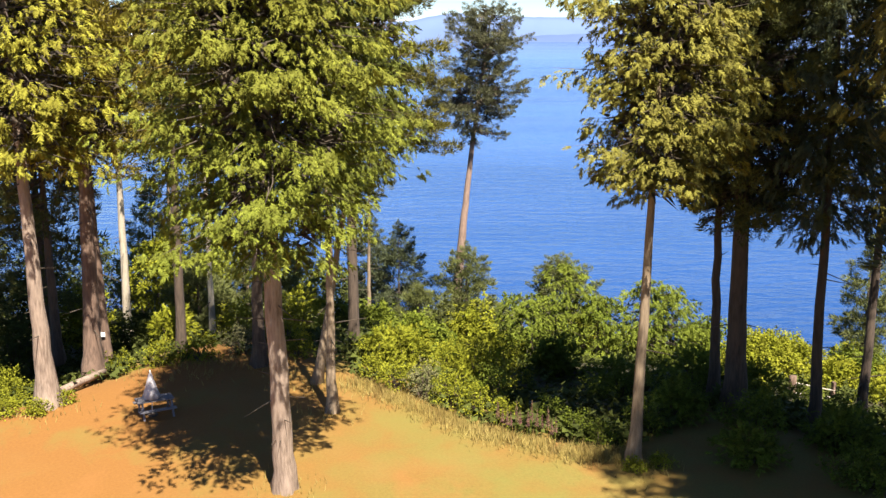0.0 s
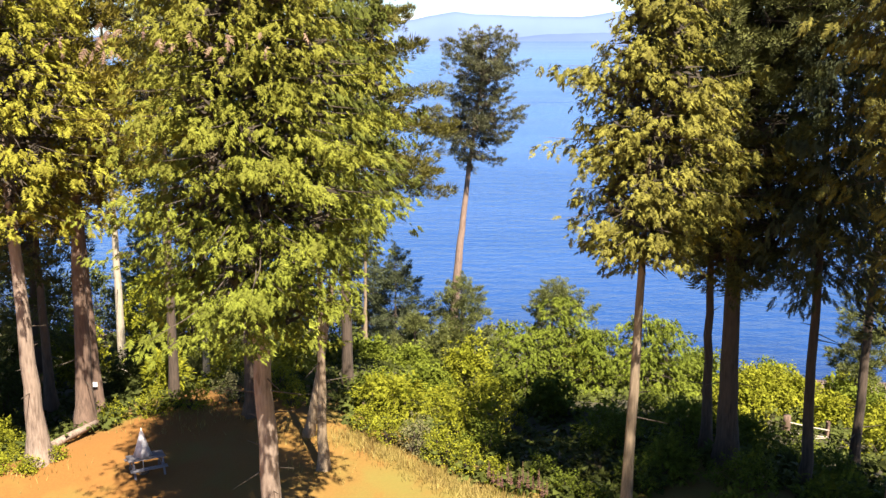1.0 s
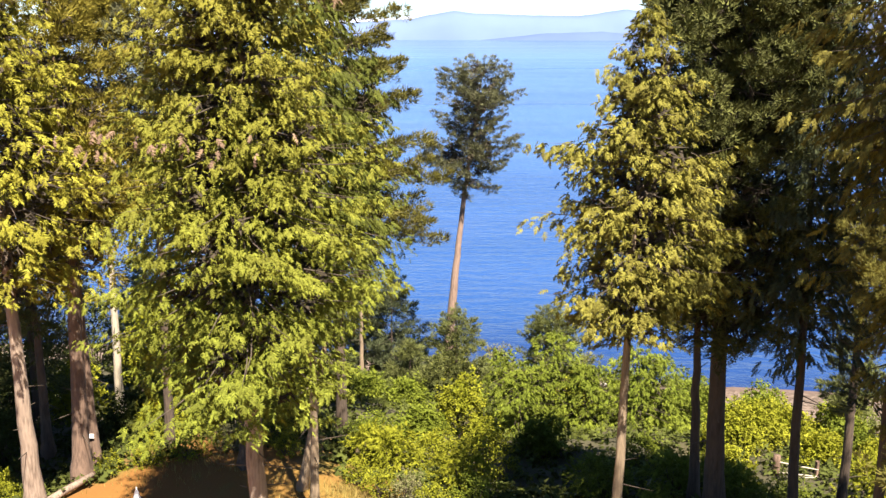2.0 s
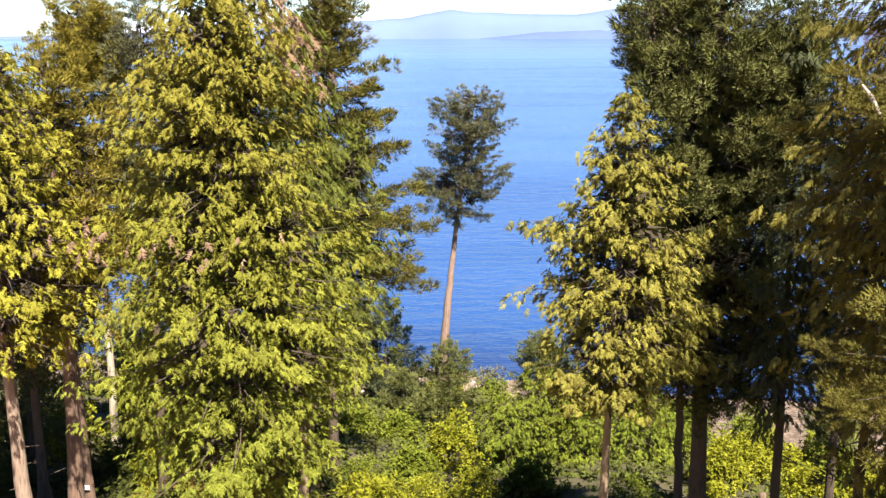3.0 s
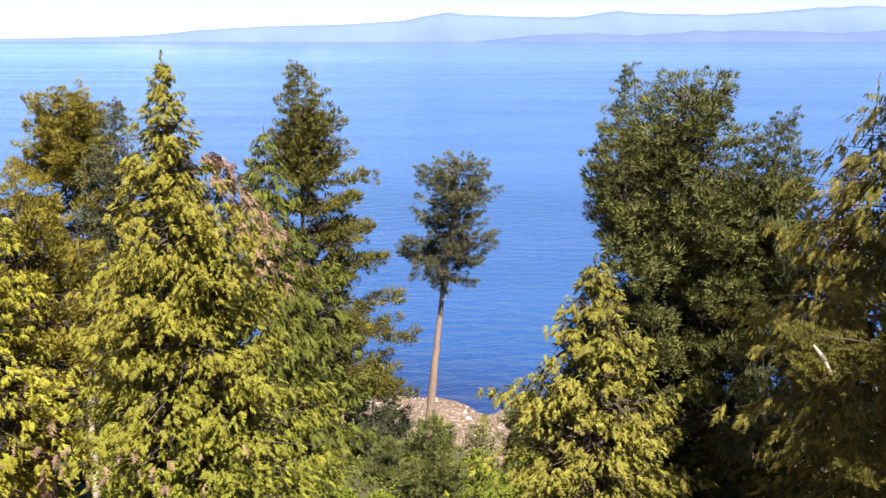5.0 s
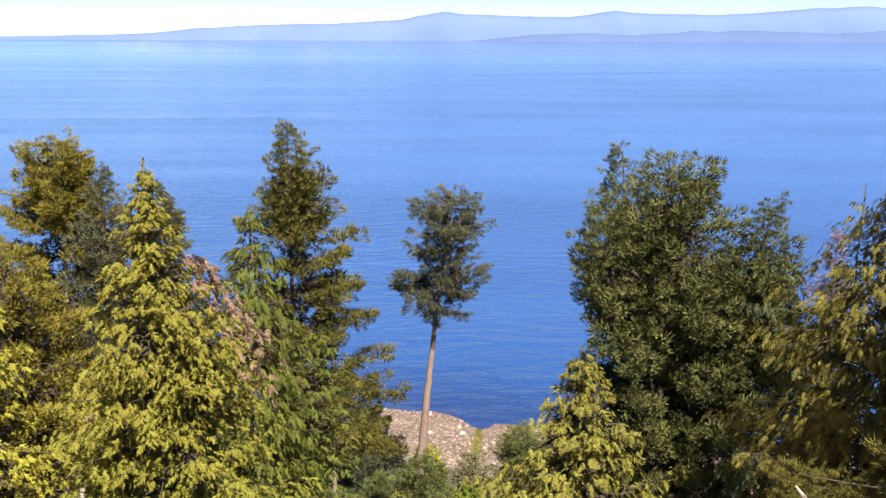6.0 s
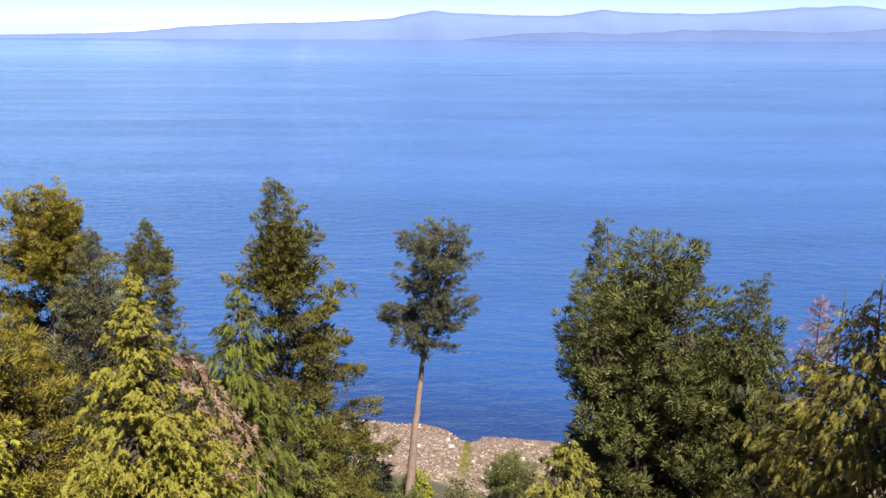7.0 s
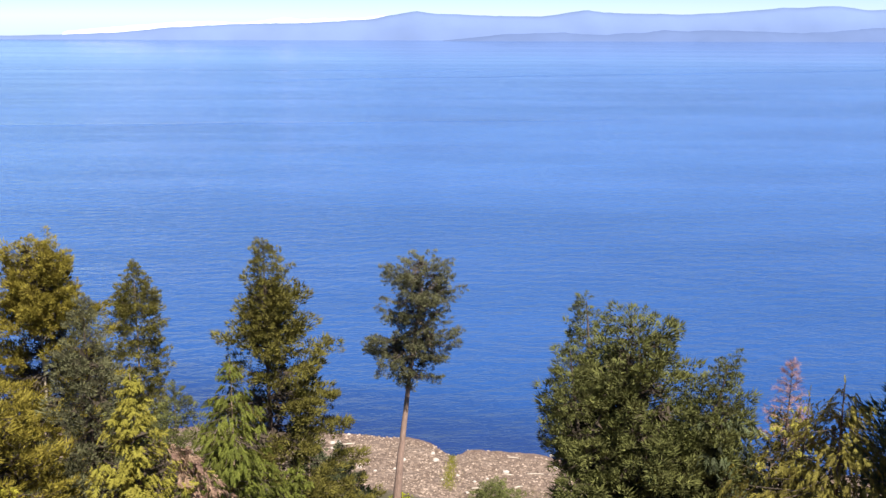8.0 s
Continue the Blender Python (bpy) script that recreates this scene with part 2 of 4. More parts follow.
# far-shore backdrop: aerial haze is painted in as tint and a faint glow
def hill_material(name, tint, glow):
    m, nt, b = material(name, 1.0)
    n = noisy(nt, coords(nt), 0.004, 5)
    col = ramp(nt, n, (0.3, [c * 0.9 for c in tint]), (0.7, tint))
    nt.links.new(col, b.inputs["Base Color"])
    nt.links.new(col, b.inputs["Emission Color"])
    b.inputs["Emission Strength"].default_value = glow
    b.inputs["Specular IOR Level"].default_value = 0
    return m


def painted(name, colour, rough=0.6):
    m, nt, b = material(name, rough)
    n = noisy(nt, coords(nt, (6, 6, 6)), 3.0, 5)
    nt.links.new(ramp(nt, n, (0.3, [c * 0.72 for c in colour]), (0.7, colour)), b.inputs["Base Color"])
    bumped(nt, b, n, 0.3, 0.004)
    return m


# ---- mesh makers ----
def mesh_of(name, verts, faces, mat):
    """A mesh from an (n, 3) array and an (m, 3) or (m, 4) array."""
    verts, faces = np.asarray(verts, dtype=np.float32), np.asarray(faces, dtype=np.int32)
    me = bpy.data.meshes.new(name)
    k = faces.shape[1]
    me.vertices.add(len(verts)), me.loops.add(faces.size), me.polygons.add(len(faces))
    me.vertices.foreach_set("co", verts.ravel())
    me.loops.foreach_set("vertex_index", faces.ravel())
    me.polygons.foreach_set("loop_start", np.arange(0, faces.size, k, dtype=np.int32))
    me.update(calc_edges=True)
    me.materials.append(mat)
    return me


def part(name, me, parent, label=""):
    if isinstance(me, tuple):
        bm, mat = me
        data = bpy.data.meshes.new(name)
        bm.to_mesh(data), bm.free()
        data.materials.append(mat)
        me = data
    ob = new(name, me)
    ob.parent = parent
    return tagged(ob, label) if label else ob


def thing(name, at, label, category, group="", turn=0.0):
    ob = new(name)
    ob.matrix_world = pose(*at, 0, 0, turn)
    ob.empty_display_size = 0.3
    return tagged(ob, label, category, group)


def leaflets(rows, rhomb=False):
    """A spray: rows of (base, direction, normal, length, width), each a rhombus or a single blade."""
    vs, fs = [], []
    for p, d, n, l, w in rows:
        p, d, n = Vector(p), Vector(d).normalized(), Vector(n)
        s = d.cross(n).normalized()
        k = len(vs)
        if rhomb:
            vs += [p, p + d * l * 0.5 + s * w / 2, p + d * l, p + d * l * 0.5 - s * w / 2]
            fs += [(k, k + 1, k + 2), (k, k + 2, k + 3)]
        else:
            vs += [p + s * w * 0.75, p + d * l, p - s * w * 0.75]
            fs.append((k, k + 1, k + 2))
    return np.array([list(v) for v in vs]), np.array(fs)


def cedar_spray(seed):
    """A drooping fern-like frond of cedar: a midrib with side fingers, each a pointed blade, hanging at the tips."""
    r = random.Random(seed)
    rows = []
    for k in range(5):
        u = 0.08 + 0.17 * k
        for s in (-1, 1):
            a = s * radians(r.uniform(36, 72))
            l = (0.48 - 0.34 * abs(u - 0.25)) * r.uniform(0.7, 1.2)
            rows.append(((u, 0, -0.3 * u * u + r.uniform(-0.03, 0.03)), (math.cos(a), math.sin(a), -0.45 * u - r.uniform(-0.15, 0.6)),
                         (r.uniform(-0.35, 0.35), r.uniform(-0.35, 0.35) + 0.3 * s, 1), l, r.uniform(0.095, 0.14)))
    rows.append(((0.7, 0, -0.15), (1, r.uniform(-0.2, 0.2), -0.8), (0.3, 0, 1), 0.42, 0.12))
    return leaflets(rows)


def weeping_spray(seed):
    """A drooping feathery frond: a midrib with slender fingers that shorten towards the tip."""
    r = random.Random(seed)
    rows = []
    for k in range(9):
        u = 0.03 + 0.1 * k
        for s in (-1, 1):
            a = s * radians(r.uniform(26, 52))
            rows.append(((u, 0, -0.2 * u * u + r.uniform(-0.03, 0.03)), (math.cos(a), math.sin(a), -0.3 * u - r.uniform(0.0, 0.6)),
                         (r.uniform(-0.3, 0.3), r.uniform(-0.5, 0.5), 1), (0.36 - 0.24 * u) * r.uniform(0.75, 1.2), r.uniform(0.05, 0.075)))
    return leaflets(rows)


def fir_pad(seed):
    """A puff of fir foliage at a bough's end: an uneven long dome feathered with short shoots that lie along it and stick out at the tips."""
    r = random.Random(seed)
    rows = []
    n = 52
    shift = Vector((seed * 1.7, 0, 0))
    for k in range(n):
        z = 1 - 1.55 * (k + 0.5) / n
        a = k * 2.39996 + r.uniform(-0.3, 0.3)
        q = math.sqrt(max(0, 1 - z * z))
        u = Vector((q * math.cos(a), q * math.sin(a), z))
        f = 0.85 + 0.5 * noise.noise(u * 1.6 + shift)
        p = Vector((0.36 + 0.46 * u.x * f, 0.36 * u.y * f, 0.22 * u.z * f))
        along = Vector((0.8, 0, 0.35)) - u * u.dot(Vector((0.8, 0, 0.35)))
        d = along + u * r.uniform(0.45, 1.0) + Vector((r.gauss(0, 0.25), r.gauss(0, 0.25), r.gauss(0, 0.2)))
        rows.append((p, d, u + Vector((r.gauss(0, 0.3), r.gauss(0, 0.3), r.gauss(0, 0.3))), r.uniform(0.2, 0.36), r.uniform(0.04, 0.062)))
    for k in range(9):
        a = radians(-64 + 16 * k + r.uniform(-8, 8))
        d = Vector((math.cos(a), math.sin(a), r.uniform(0.1, 0.9)))
        rows.append((Vector((0.36, 0, 0.05)) + Vector((0.38 * d.x, 0.3 * d.y, 0.1 * d.z)), d, (r.uniform(-0.6, 0.6), r.uniform(-0.6, 0.6), 1), r.uniform(0.28, 0.46), r.uniform(0.034, 0.048)))
    return leaflets(rows)


def leaf_clump(seed, n=7, rhomb=True):
    r = random.Random(seed)
    rows = []
    for i in range(n):
        d = Vector((r.uniform(-0.4, 1), r.uniform(-1, 1), r.uniform(-0.7, 0.5))).normalized()
        rows.append((d * r.uniform(0.05, 0.5), d + Vector((0, 0, -0.5)), (r.uniform(-0.5, 0.7), r.uniform(-0.6, 0.6), 1),
                     r.uniform(0.28, 0.46), r.uniform(0.18, 0.28)))
    return leaflets(rows, rhomb)


def twig_clump(seed):
    r = random.Random(seed)
    return leaflets([((r.uniform(-0.2, 0.5), r.uniform(-0.3, 0.3), r.uniform(-0.2, 0.2)), (1, r.uniform(-1.2, 1.2), r.uniform(-1, 0.6)),
                      (r.uniform(-1, 1), r.uniform(-1, 1), 1), r.uniform(0.5, 0.9), r.uniform(0.1, 0.16)) for _ in range(8)])


CEDAR_SPRAYS = [cedar_spray(i) for i in range(6)]
FIR_PADS = [fir_pad(i + 20) for i in range(6)]
WEEPING_SPRAYS = [weeping_spray(i + 30) for i in range(6)]
LEAF_CLUMPS = [leaf_clump(i + 40) for i in range(6)]
TWIGLETS = [leaflets([((0.12 * k, 0, 0), (1, 1.2 * (-1) ** k, 0.3 * (k % 3 - 1)), (0, 0.2, 1), 0.45, 0.045) for k in range(8)])]
TWIG_CLUMPS = [twig_clump(i + 80) for i in range(4)]
FAR_CLUMPS = [leaf_clump(i + 60, 9, False) for i in range(6)]


def scatter(name, sprays, mat, pos, out, size, rng):
    """One mesh of many sprays: at pos, pointing along out, of the given size, each rolled a little."""
    pos, out, size = np.array(pos), np.array(out), np.array(size)
    out = out / np.linalg.norm(out, axis=1)[:, None]
    up = np.tile([0.0, 0, 1.0], (len(pos), 1)) + rng.normal(0, 0.5, pos.shape)
    side = np.cross(up, out)
    side /= np.linalg.norm(side, axis=1)[:, None] + 1e-9
    up = np.cross(out, side)
    which = rng.integers(0, len(sprays), len(pos))
    vs, fs, k = [], [], 0
    for w, (tv, tf) in enumerate(sprays):
        i = which == w
        c = int(i.sum())
        if not c:
            continue
        basis = np.stack([out[i], side[i], up[i]], axis=1) * size[i][:, None, None]
        vs.append((np.einsum("vk,nkj->nvj", tv, basis) + pos[i][:, None, :]).reshape(-1, 3))
        fs.append((tf[None] + (np.arange(c) * len(tv))[:, None, None] + k).reshape(-1, 3))
        k += c * len(tv)
    return mesh_of(name, np.concatenate(vs), np.concatenate(fs), mat)


def tube(points, radii, sides, lobes=None):
    """Vertices and quads of a tapered tube along points."""
    pts = [Vector(p) for p in points]
    vs, fs = [], []
    for i, p in enumerate(pts):
        d = (pts[min(i + 1, len(pts) - 1)] - pts[max(i - 1, 0)]).normalized()
        a = d.orthogonal() if abs(d.z) < 0.9 else Vector((1, 0, 0))
        a = (a - d * a.dot(d)).normalized()
        b = d.cross(a)
        for j in range(sides):
            th = 2 * math.pi * j / sides
            r = radii[i] * (1 + (lobes(i, th) if lobes else 0))
            vs.append(p + (a * math.cos(th) + b * math.sin(th)) * r)
    for i in range(len(pts) - 1):
        for j in range(sides):
            k = (j + 1) % sides
            fs.append((i * sides + j, i * sides + k, (i + 1) * sides + k, (i + 1) * sides + j))
    return [list(v) for v in vs], fs


def joined(name, tubes, mat):
    vs, fs, k = [], [], 0
    for v, f in tubes:
        vs += v
        fs += [tuple(i + k for i in q) for q in f]
        k += len(v)
    me = mesh_of(name, vs, fs, mat)
    me.polygons.foreach_set("use_smooth", np.ones(len(fs), dtype=bool))
    return me


def tree(name, label, base, top, girth, crown, mat, wood, seed, branches, per_metre, size, style="cedar",
         bend=(0, 0), lopsided=(0, 0), dead=(), stubs=0, tops=(), flare=0.5, near=True, sparse=0.0, arms=(), bare=None, tier=0.0, airy=0.0, spire=0, fine_arms=1.0):
    """A conifer. base, top: world points. crown: rows of (height over base, reach). bend: sideways bow at mid height.
    lopsided: (share, azimuth) by which it reaches further to one side. tops: further leaders (height of the fork, dx, dy, dz, reach).
    arms: single long boughs (height, azimuth, length, rise). tier: spacing of the whorls of boughs. airy: share of gaps in the crown. spire: short boughs closing the tip. fine_arms: scale of the tufts on the arms. dead: patches of dead sprays (height, span, azimuth, count)."""
    rng = np.random.default_rng(seed)
    rnd = random.Random(seed)
    root = thing(name, base, label, "tree")
    b, t = Vector(base), Vector(top)
    rise = t - b
    H = rise.z

    def axis(z):
        f = z / H
        bow = 4 * f * (1 - f)
        return Vector((rise.x * f + bend[0] * bow, rise.y * f + bend[1] * bow, z))

    n = max(10, int(H / 1.1))
    zs = [-0.3, 0.05, 0.35, 0.8, 1.4] + [1.4 + (H - 1.45) * (i + 1) / n for i in range(n)]
    ph = [rnd.uniform(0, 6.28) for _ in range(3)]

    def lobes(i, th):
        z = max(0, zs[i])
        return 0.16 * math.exp(-z / 0.9) * (math.sin(5 * th + ph[0]) + 0.6 * math.sin(3 * th + ph[1])) + 0.035 * math.sin(2 * th + ph[2] + z * 0.4)

    radii = [girth * ((1 - z / H) * 0.96 + 0.03) * (1 + flare * math.exp(-max(z, 0) / 0.8)) for z in zs]
    path = [axis(z) + Vector((rnd.gauss(0, 0.02), rnd.gauss(0, 0.02), 0)) for z in zs]
    stem = part("trunk", joined("trunk", [tube(path, radii, 14, lobes)], wood), root)

    hs, rs = [c[0] for c in crown], [c[1] for c in crown]
    limbs, pos, out, siz = [], [], [], []
    inner_pos, inner_out = [], []

    def bough(o, az, L, pitch, sag, dense, f=0.5, solid=False, fine=1.0):
        d = Vector((math.cos(az), math.sin(az), 0))
        s = Vector((-math.sin(az), math.cos(az), 0))
        curl = rnd.uniform(-0.2, 0.2)

        def at(u):
            return o + d * (L * u) + s * (curl * L * u * u) + Vector((0, 0, L * (pitch * u - sag * u * u + 0.55 * sag * u ** 4) + (0.3 * u ** 3 * min(1.5, L) if style == "fir" else 0)))

        if L > 0.7:
            limbs.append(tube([at(u) for u in (0, 0.35, 0.65, 0.92)], [0.01 + 0.007 * L, 0.008 + 0.005 * L, 0.006 + 0.003 * L, 0.004], 4))
        # dark dead twigs fill the crown, standing in for its inner shade
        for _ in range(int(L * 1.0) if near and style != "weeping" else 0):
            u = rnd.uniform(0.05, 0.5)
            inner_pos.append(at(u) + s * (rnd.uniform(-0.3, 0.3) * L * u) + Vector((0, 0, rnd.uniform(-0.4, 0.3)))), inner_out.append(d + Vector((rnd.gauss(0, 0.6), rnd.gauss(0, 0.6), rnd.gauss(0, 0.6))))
        m = max(2, round(L * dense * (0.21 if style == "fir" else 0.2)))
        for k in range(m):
            u = 1.0 if k == 0 else 1 - 0.8 * ((k + rnd.random() * 0.7) / m) ** (1.2 if style == "fir" else 0.85)
            side = 0 if k == 0 else rnd.choice((-1, 1)) * rnd.uniform(0.25, 1.0)
            spread = (0.38 * L * (1.08 - u) + 0.15) * min(1, u * 2.5)
            if style == "fir":
                spread = min(spread, 0.4 + 0.05 * L)
            q = at(u) + s * (side * spread)
            q.z -= abs(side) * spread * (0.12 if style == "fir" else 0.3)
            if not solid and noise.noise(q * clump + Vector((seed * 3.1, 0, 0))) < gate and rnd.random() < 0.9:
                continue
            if style == "fir":
                # one pad of shoots, with a smaller one under it
                o2 = d + s * (side * 0.9 + rnd.gauss(0, 0.25))
                o2.z = rnd.uniform(0.0, 0.7) - (1.6 * rnd.random() if f < 0.14 else 0)
                q.z += rnd.uniform(-0.12, 0.12)
                pos.append(q), out.append(o2), siz.append(size * 1.28 * fine * rnd.uniform(0.7, 1.2) * min(1.0, 0.36 + 0.4 * L))
                if L > 1.2 and rnd.random() < 0.5:
                    pos.append(q + Vector((rnd.gauss(0, 0.2), rnd.gauss(0, 0.2), -0.25))), out.append(o2 + Vector((0, 0, -0.6))), siz.append(size * fine * rnd.uniform(0.6, 1.0))
                continue
            if style == "weeping":
                for _ in range(6):
                    o2 = d * rnd.uniform(0.4, 1.1) + s * (side * 0.5 + rnd.gauss(0, 0.3)) + Vector((0, 0, -rnd.uniform(0.5, 1.1)))
                    pos.append(q + Vector((rnd.gauss(0, 0.24), rnd.gauss(0, 0.24), rnd.uniform(-0.2, 0.1))) * min(1.0, 0.15 + L / 2.5)), out.append(o2), siz.append(size * rnd.uniform(0.6, 1.3) * (0.6 if L < 1 else 1))
                continue
            for _ in range(11):
                o2 = d * rnd.uniform(0.1, 0.9) + s * (side * 0.6 + rnd.gauss(0, 0.55))
                o2.z = 0.15 - rnd.uniform(0.1, 1.1)
                pos.append(q + Vector((rnd.gauss(0, 0.24), rnd.gauss(0, 0.24), rnd.uniform(-0.38, 0.08))) * min(1.0, 0.15 + L / 2.5)), out.append(o2), siz.append(size * 0.7 * rnd.uniform(0.55, 1.2) * min(1.0, 0.5 + 0.4 * L))

    clump, gate = (0.75, -0.25 + airy) if style == "fir" else (1.0, -0.1 + airy)
    z0, z1 = hs[0], hs[-1]
    for i in range(branches):
        f = (i + rnd.random()) / branches
        z = z0 + (z1 - z0) * f ** 0.85
        if rnd.random() < sparse:
            continue
        if tier and f < 0.7:
            # boughs stand in whorls with air between them
            z = z0 + round((z - z0) / tier) * tier + rnd.gauss(0, tier * 0.12)
        reach = float(np.interp(z, hs, rs))
        az = i * 2.39996 + rnd.uniform(-0.5, 0.5)
        gap = 1 + 0.45 * noise.noise(Vector((math.cos(az) * 1.6, math.sin(az) * 1.6, z * 0.45 + seed)))
        L = reach * gap * rnd.uniform(0.82, 1.08) * (1 + lopsided[0] * math.cos(az - lopsided[1]))
        if L < 0.12:
            continue
        if style == "fir":
            pitch, sag = -0.08 + 0.6 * f * f + rnd.uniform(-0.1, 0.1), 0.12
        elif style == "weeping":
            pitch, sag = -0.12 + 0.3 * f * f, 0.25
        else:
            pitch, sag = 0.1 + 0.6 * f * f, 0.4 * (1 - 0.6 * f)
        bough(axis(z), az, L, pitch + rnd.uniform(-0.1, 0.1), sag, per_metre, f)
    if style == "fir" and spire:
        # short close boughs up to a pointed tip
        for i in range(spire):
            z = H - (z1 - z0) * 0.3 * (1 - (i + rnd.random()) / spire)
            bough(axis(z), i * 2.39996, max(0.14, float(np.interp(z, hs, rs)) * rnd.uniform(0.7, 1.0)), rnd.uniform(0.05, 0.4), 0.1, per_metre * 1.2, 0.9, True)
    for z, az, L, up in arms:
        bough(axis(z), az, L, up, 0.12, per_metre * 1.6 / fine_arms ** 1.6, solid=fine_arms < 1, fine=fine_arms)
    for z, dx, dy, dz, reach in tops:
        # a further leader: rises from the stem at height z, with a rounded crown of its own
        o = axis(z)
        e = o + Vector((dx, dy, dz))
        lead = [o, o + Vector((dx * 0.45, dy * 0.45, dz * 0.2)), o + Vector((dx * 0.85, dy * 0.85, dz * 0.55)), e]
        limbs.append(tube(lead, [girth * 0.35, girth * 0.28, girth * 0.18, 0.02], 6))
        m = int(16 * dz * max(1.0, reach) ** 0.5)
        for i in range(m):
            h = 0.15 + 0.85 * (i + rnd.random()) / m
            k = min(2, int(h * 3))
            q = lead[k].lerp(lead[k + 1], h * 3 - k)
            r = reach * min(1.0, 0.45 + 1.6 * (h - 0.15)) * min(1.0, (1.06 - h) * 2.1)
            bough(q, i * 2.39996 + rnd.uniform(-0.4, 0.4), max(0.3, r) * rnd.uniform(0.7, 1.15), 0.05 + 0.6 * h * h, 0.12, per_metre * 1.15)
    if bare:
        # bleached leafless twigs at the top: (from, to, reach, count)
        tw, pk, po, ps = [], [], [], []
        for k in range(bare[3]):
            f = (k + rnd.random()) / bare[3]
            z, a = bare[0] + (bare[1] - bare[0]) * f, k * 2.4
            d = Vector((math.cos(a), math.sin(a), rnd.uniform(0.1, 0.5)))
            L = bare[2] * (1.1 - f) * rnd.uniform(0.6, 1.2)
            tw.append(tube([axis(z), axis(z) + d * L * 0.6 + Vector((0, 0, -0.05)), axis(z) + d * L], [0.022, 0.014, 0.004], 4))
            for _ in range(8):
                pk.append(axis(z) + d * L * rnd.uniform(0.4, 1)), po.append(d + Vector((rnd.gauss(0, 0.5), rnd.gauss(0, 0.5), rnd.gauss(0, 0.5)))), ps.append(0.32)
        for l in tw:
            part("twig", joined("twig", [l], BARK_RED), stem, "bare reddish twig")
        tagged(part("dead_spray", scatter("dead_spray", TWIGLETS, DEAD_PINK, pk, po, ps, rng), root), "wispy pinkish dead twigs", kind="stuff")
    for k in range(0 if bare else 8):
        a = k * 2.4
        pos.append(axis(H - 0.2 * k)), out.append(Vector((math.cos(a) * 0.12 * k, math.sin(a) * 0.12 * k, 1))), siz.append(size * 0.55)
    for _ in range(stubs):
        z = rnd.uniform(min(2.0, z0 * 0.3), z0)
        az = rnd.uniform(0, 6.28)
        d = Vector((math.cos(az), math.sin(az), rnd.uniform(-0.4, 0.2)))
        limbs.append(tube([axis(z), axis(z) + d * rnd.uniform(0.5, 1.6)], [0.035, 0.008], 4))
    if near:
        for l in limbs:
            part("limb", joined("limb", [l], LIMB), stem)
    elif limbs:
        tagged(part("limb", joined("limb", limbs, LIMB), stem), kind="stuff")
    leaves = part("crown", scatter("crown", {"fir": FIR_PADS, "weeping": WEEPING_SPRAYS}.get(style, CEDAR_SPRAYS), mat, pos, out, siz, rng), root)
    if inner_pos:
        part("shade_twigs", scatter("shade_twigs", TWIG_CLUMPS, TWIG, inner_pos, inner_out, rng.uniform(0.5, 1.0, len(inner_pos)), rng), leaves, "near-black dead twigs added inside the crown to darken it")
    for dz, span, az, count in dead:
        p2, o2, s2 = [], [], []
        for _ in range(count):
            z = dz + rnd.uniform(-span, span)
            r = float(np.interp(z, hs, rs)) * rnd.uniform(0.95, 1.7)
            a = az + rnd.gauss(0, 0.4)
            d = Vector((math.cos(a), math.sin(a), 0))
            p2.append(axis(z) + d * r), o2.append(d * 0.6 + Vector((rnd.gauss(0, 0.3), rnd.gauss(0, 0.3), -rnd.uniform(0.3, 1.0)))), s2.append(size * rnd.uniform(0.5, 1.0))
        tagged(part("dead_spray", scatter("dead_spray", CEDAR_SPRAYS, DEAD_RED, p2, o2, s2, rng), leaves), "russet dead foliage", kind="stuff")
    return root


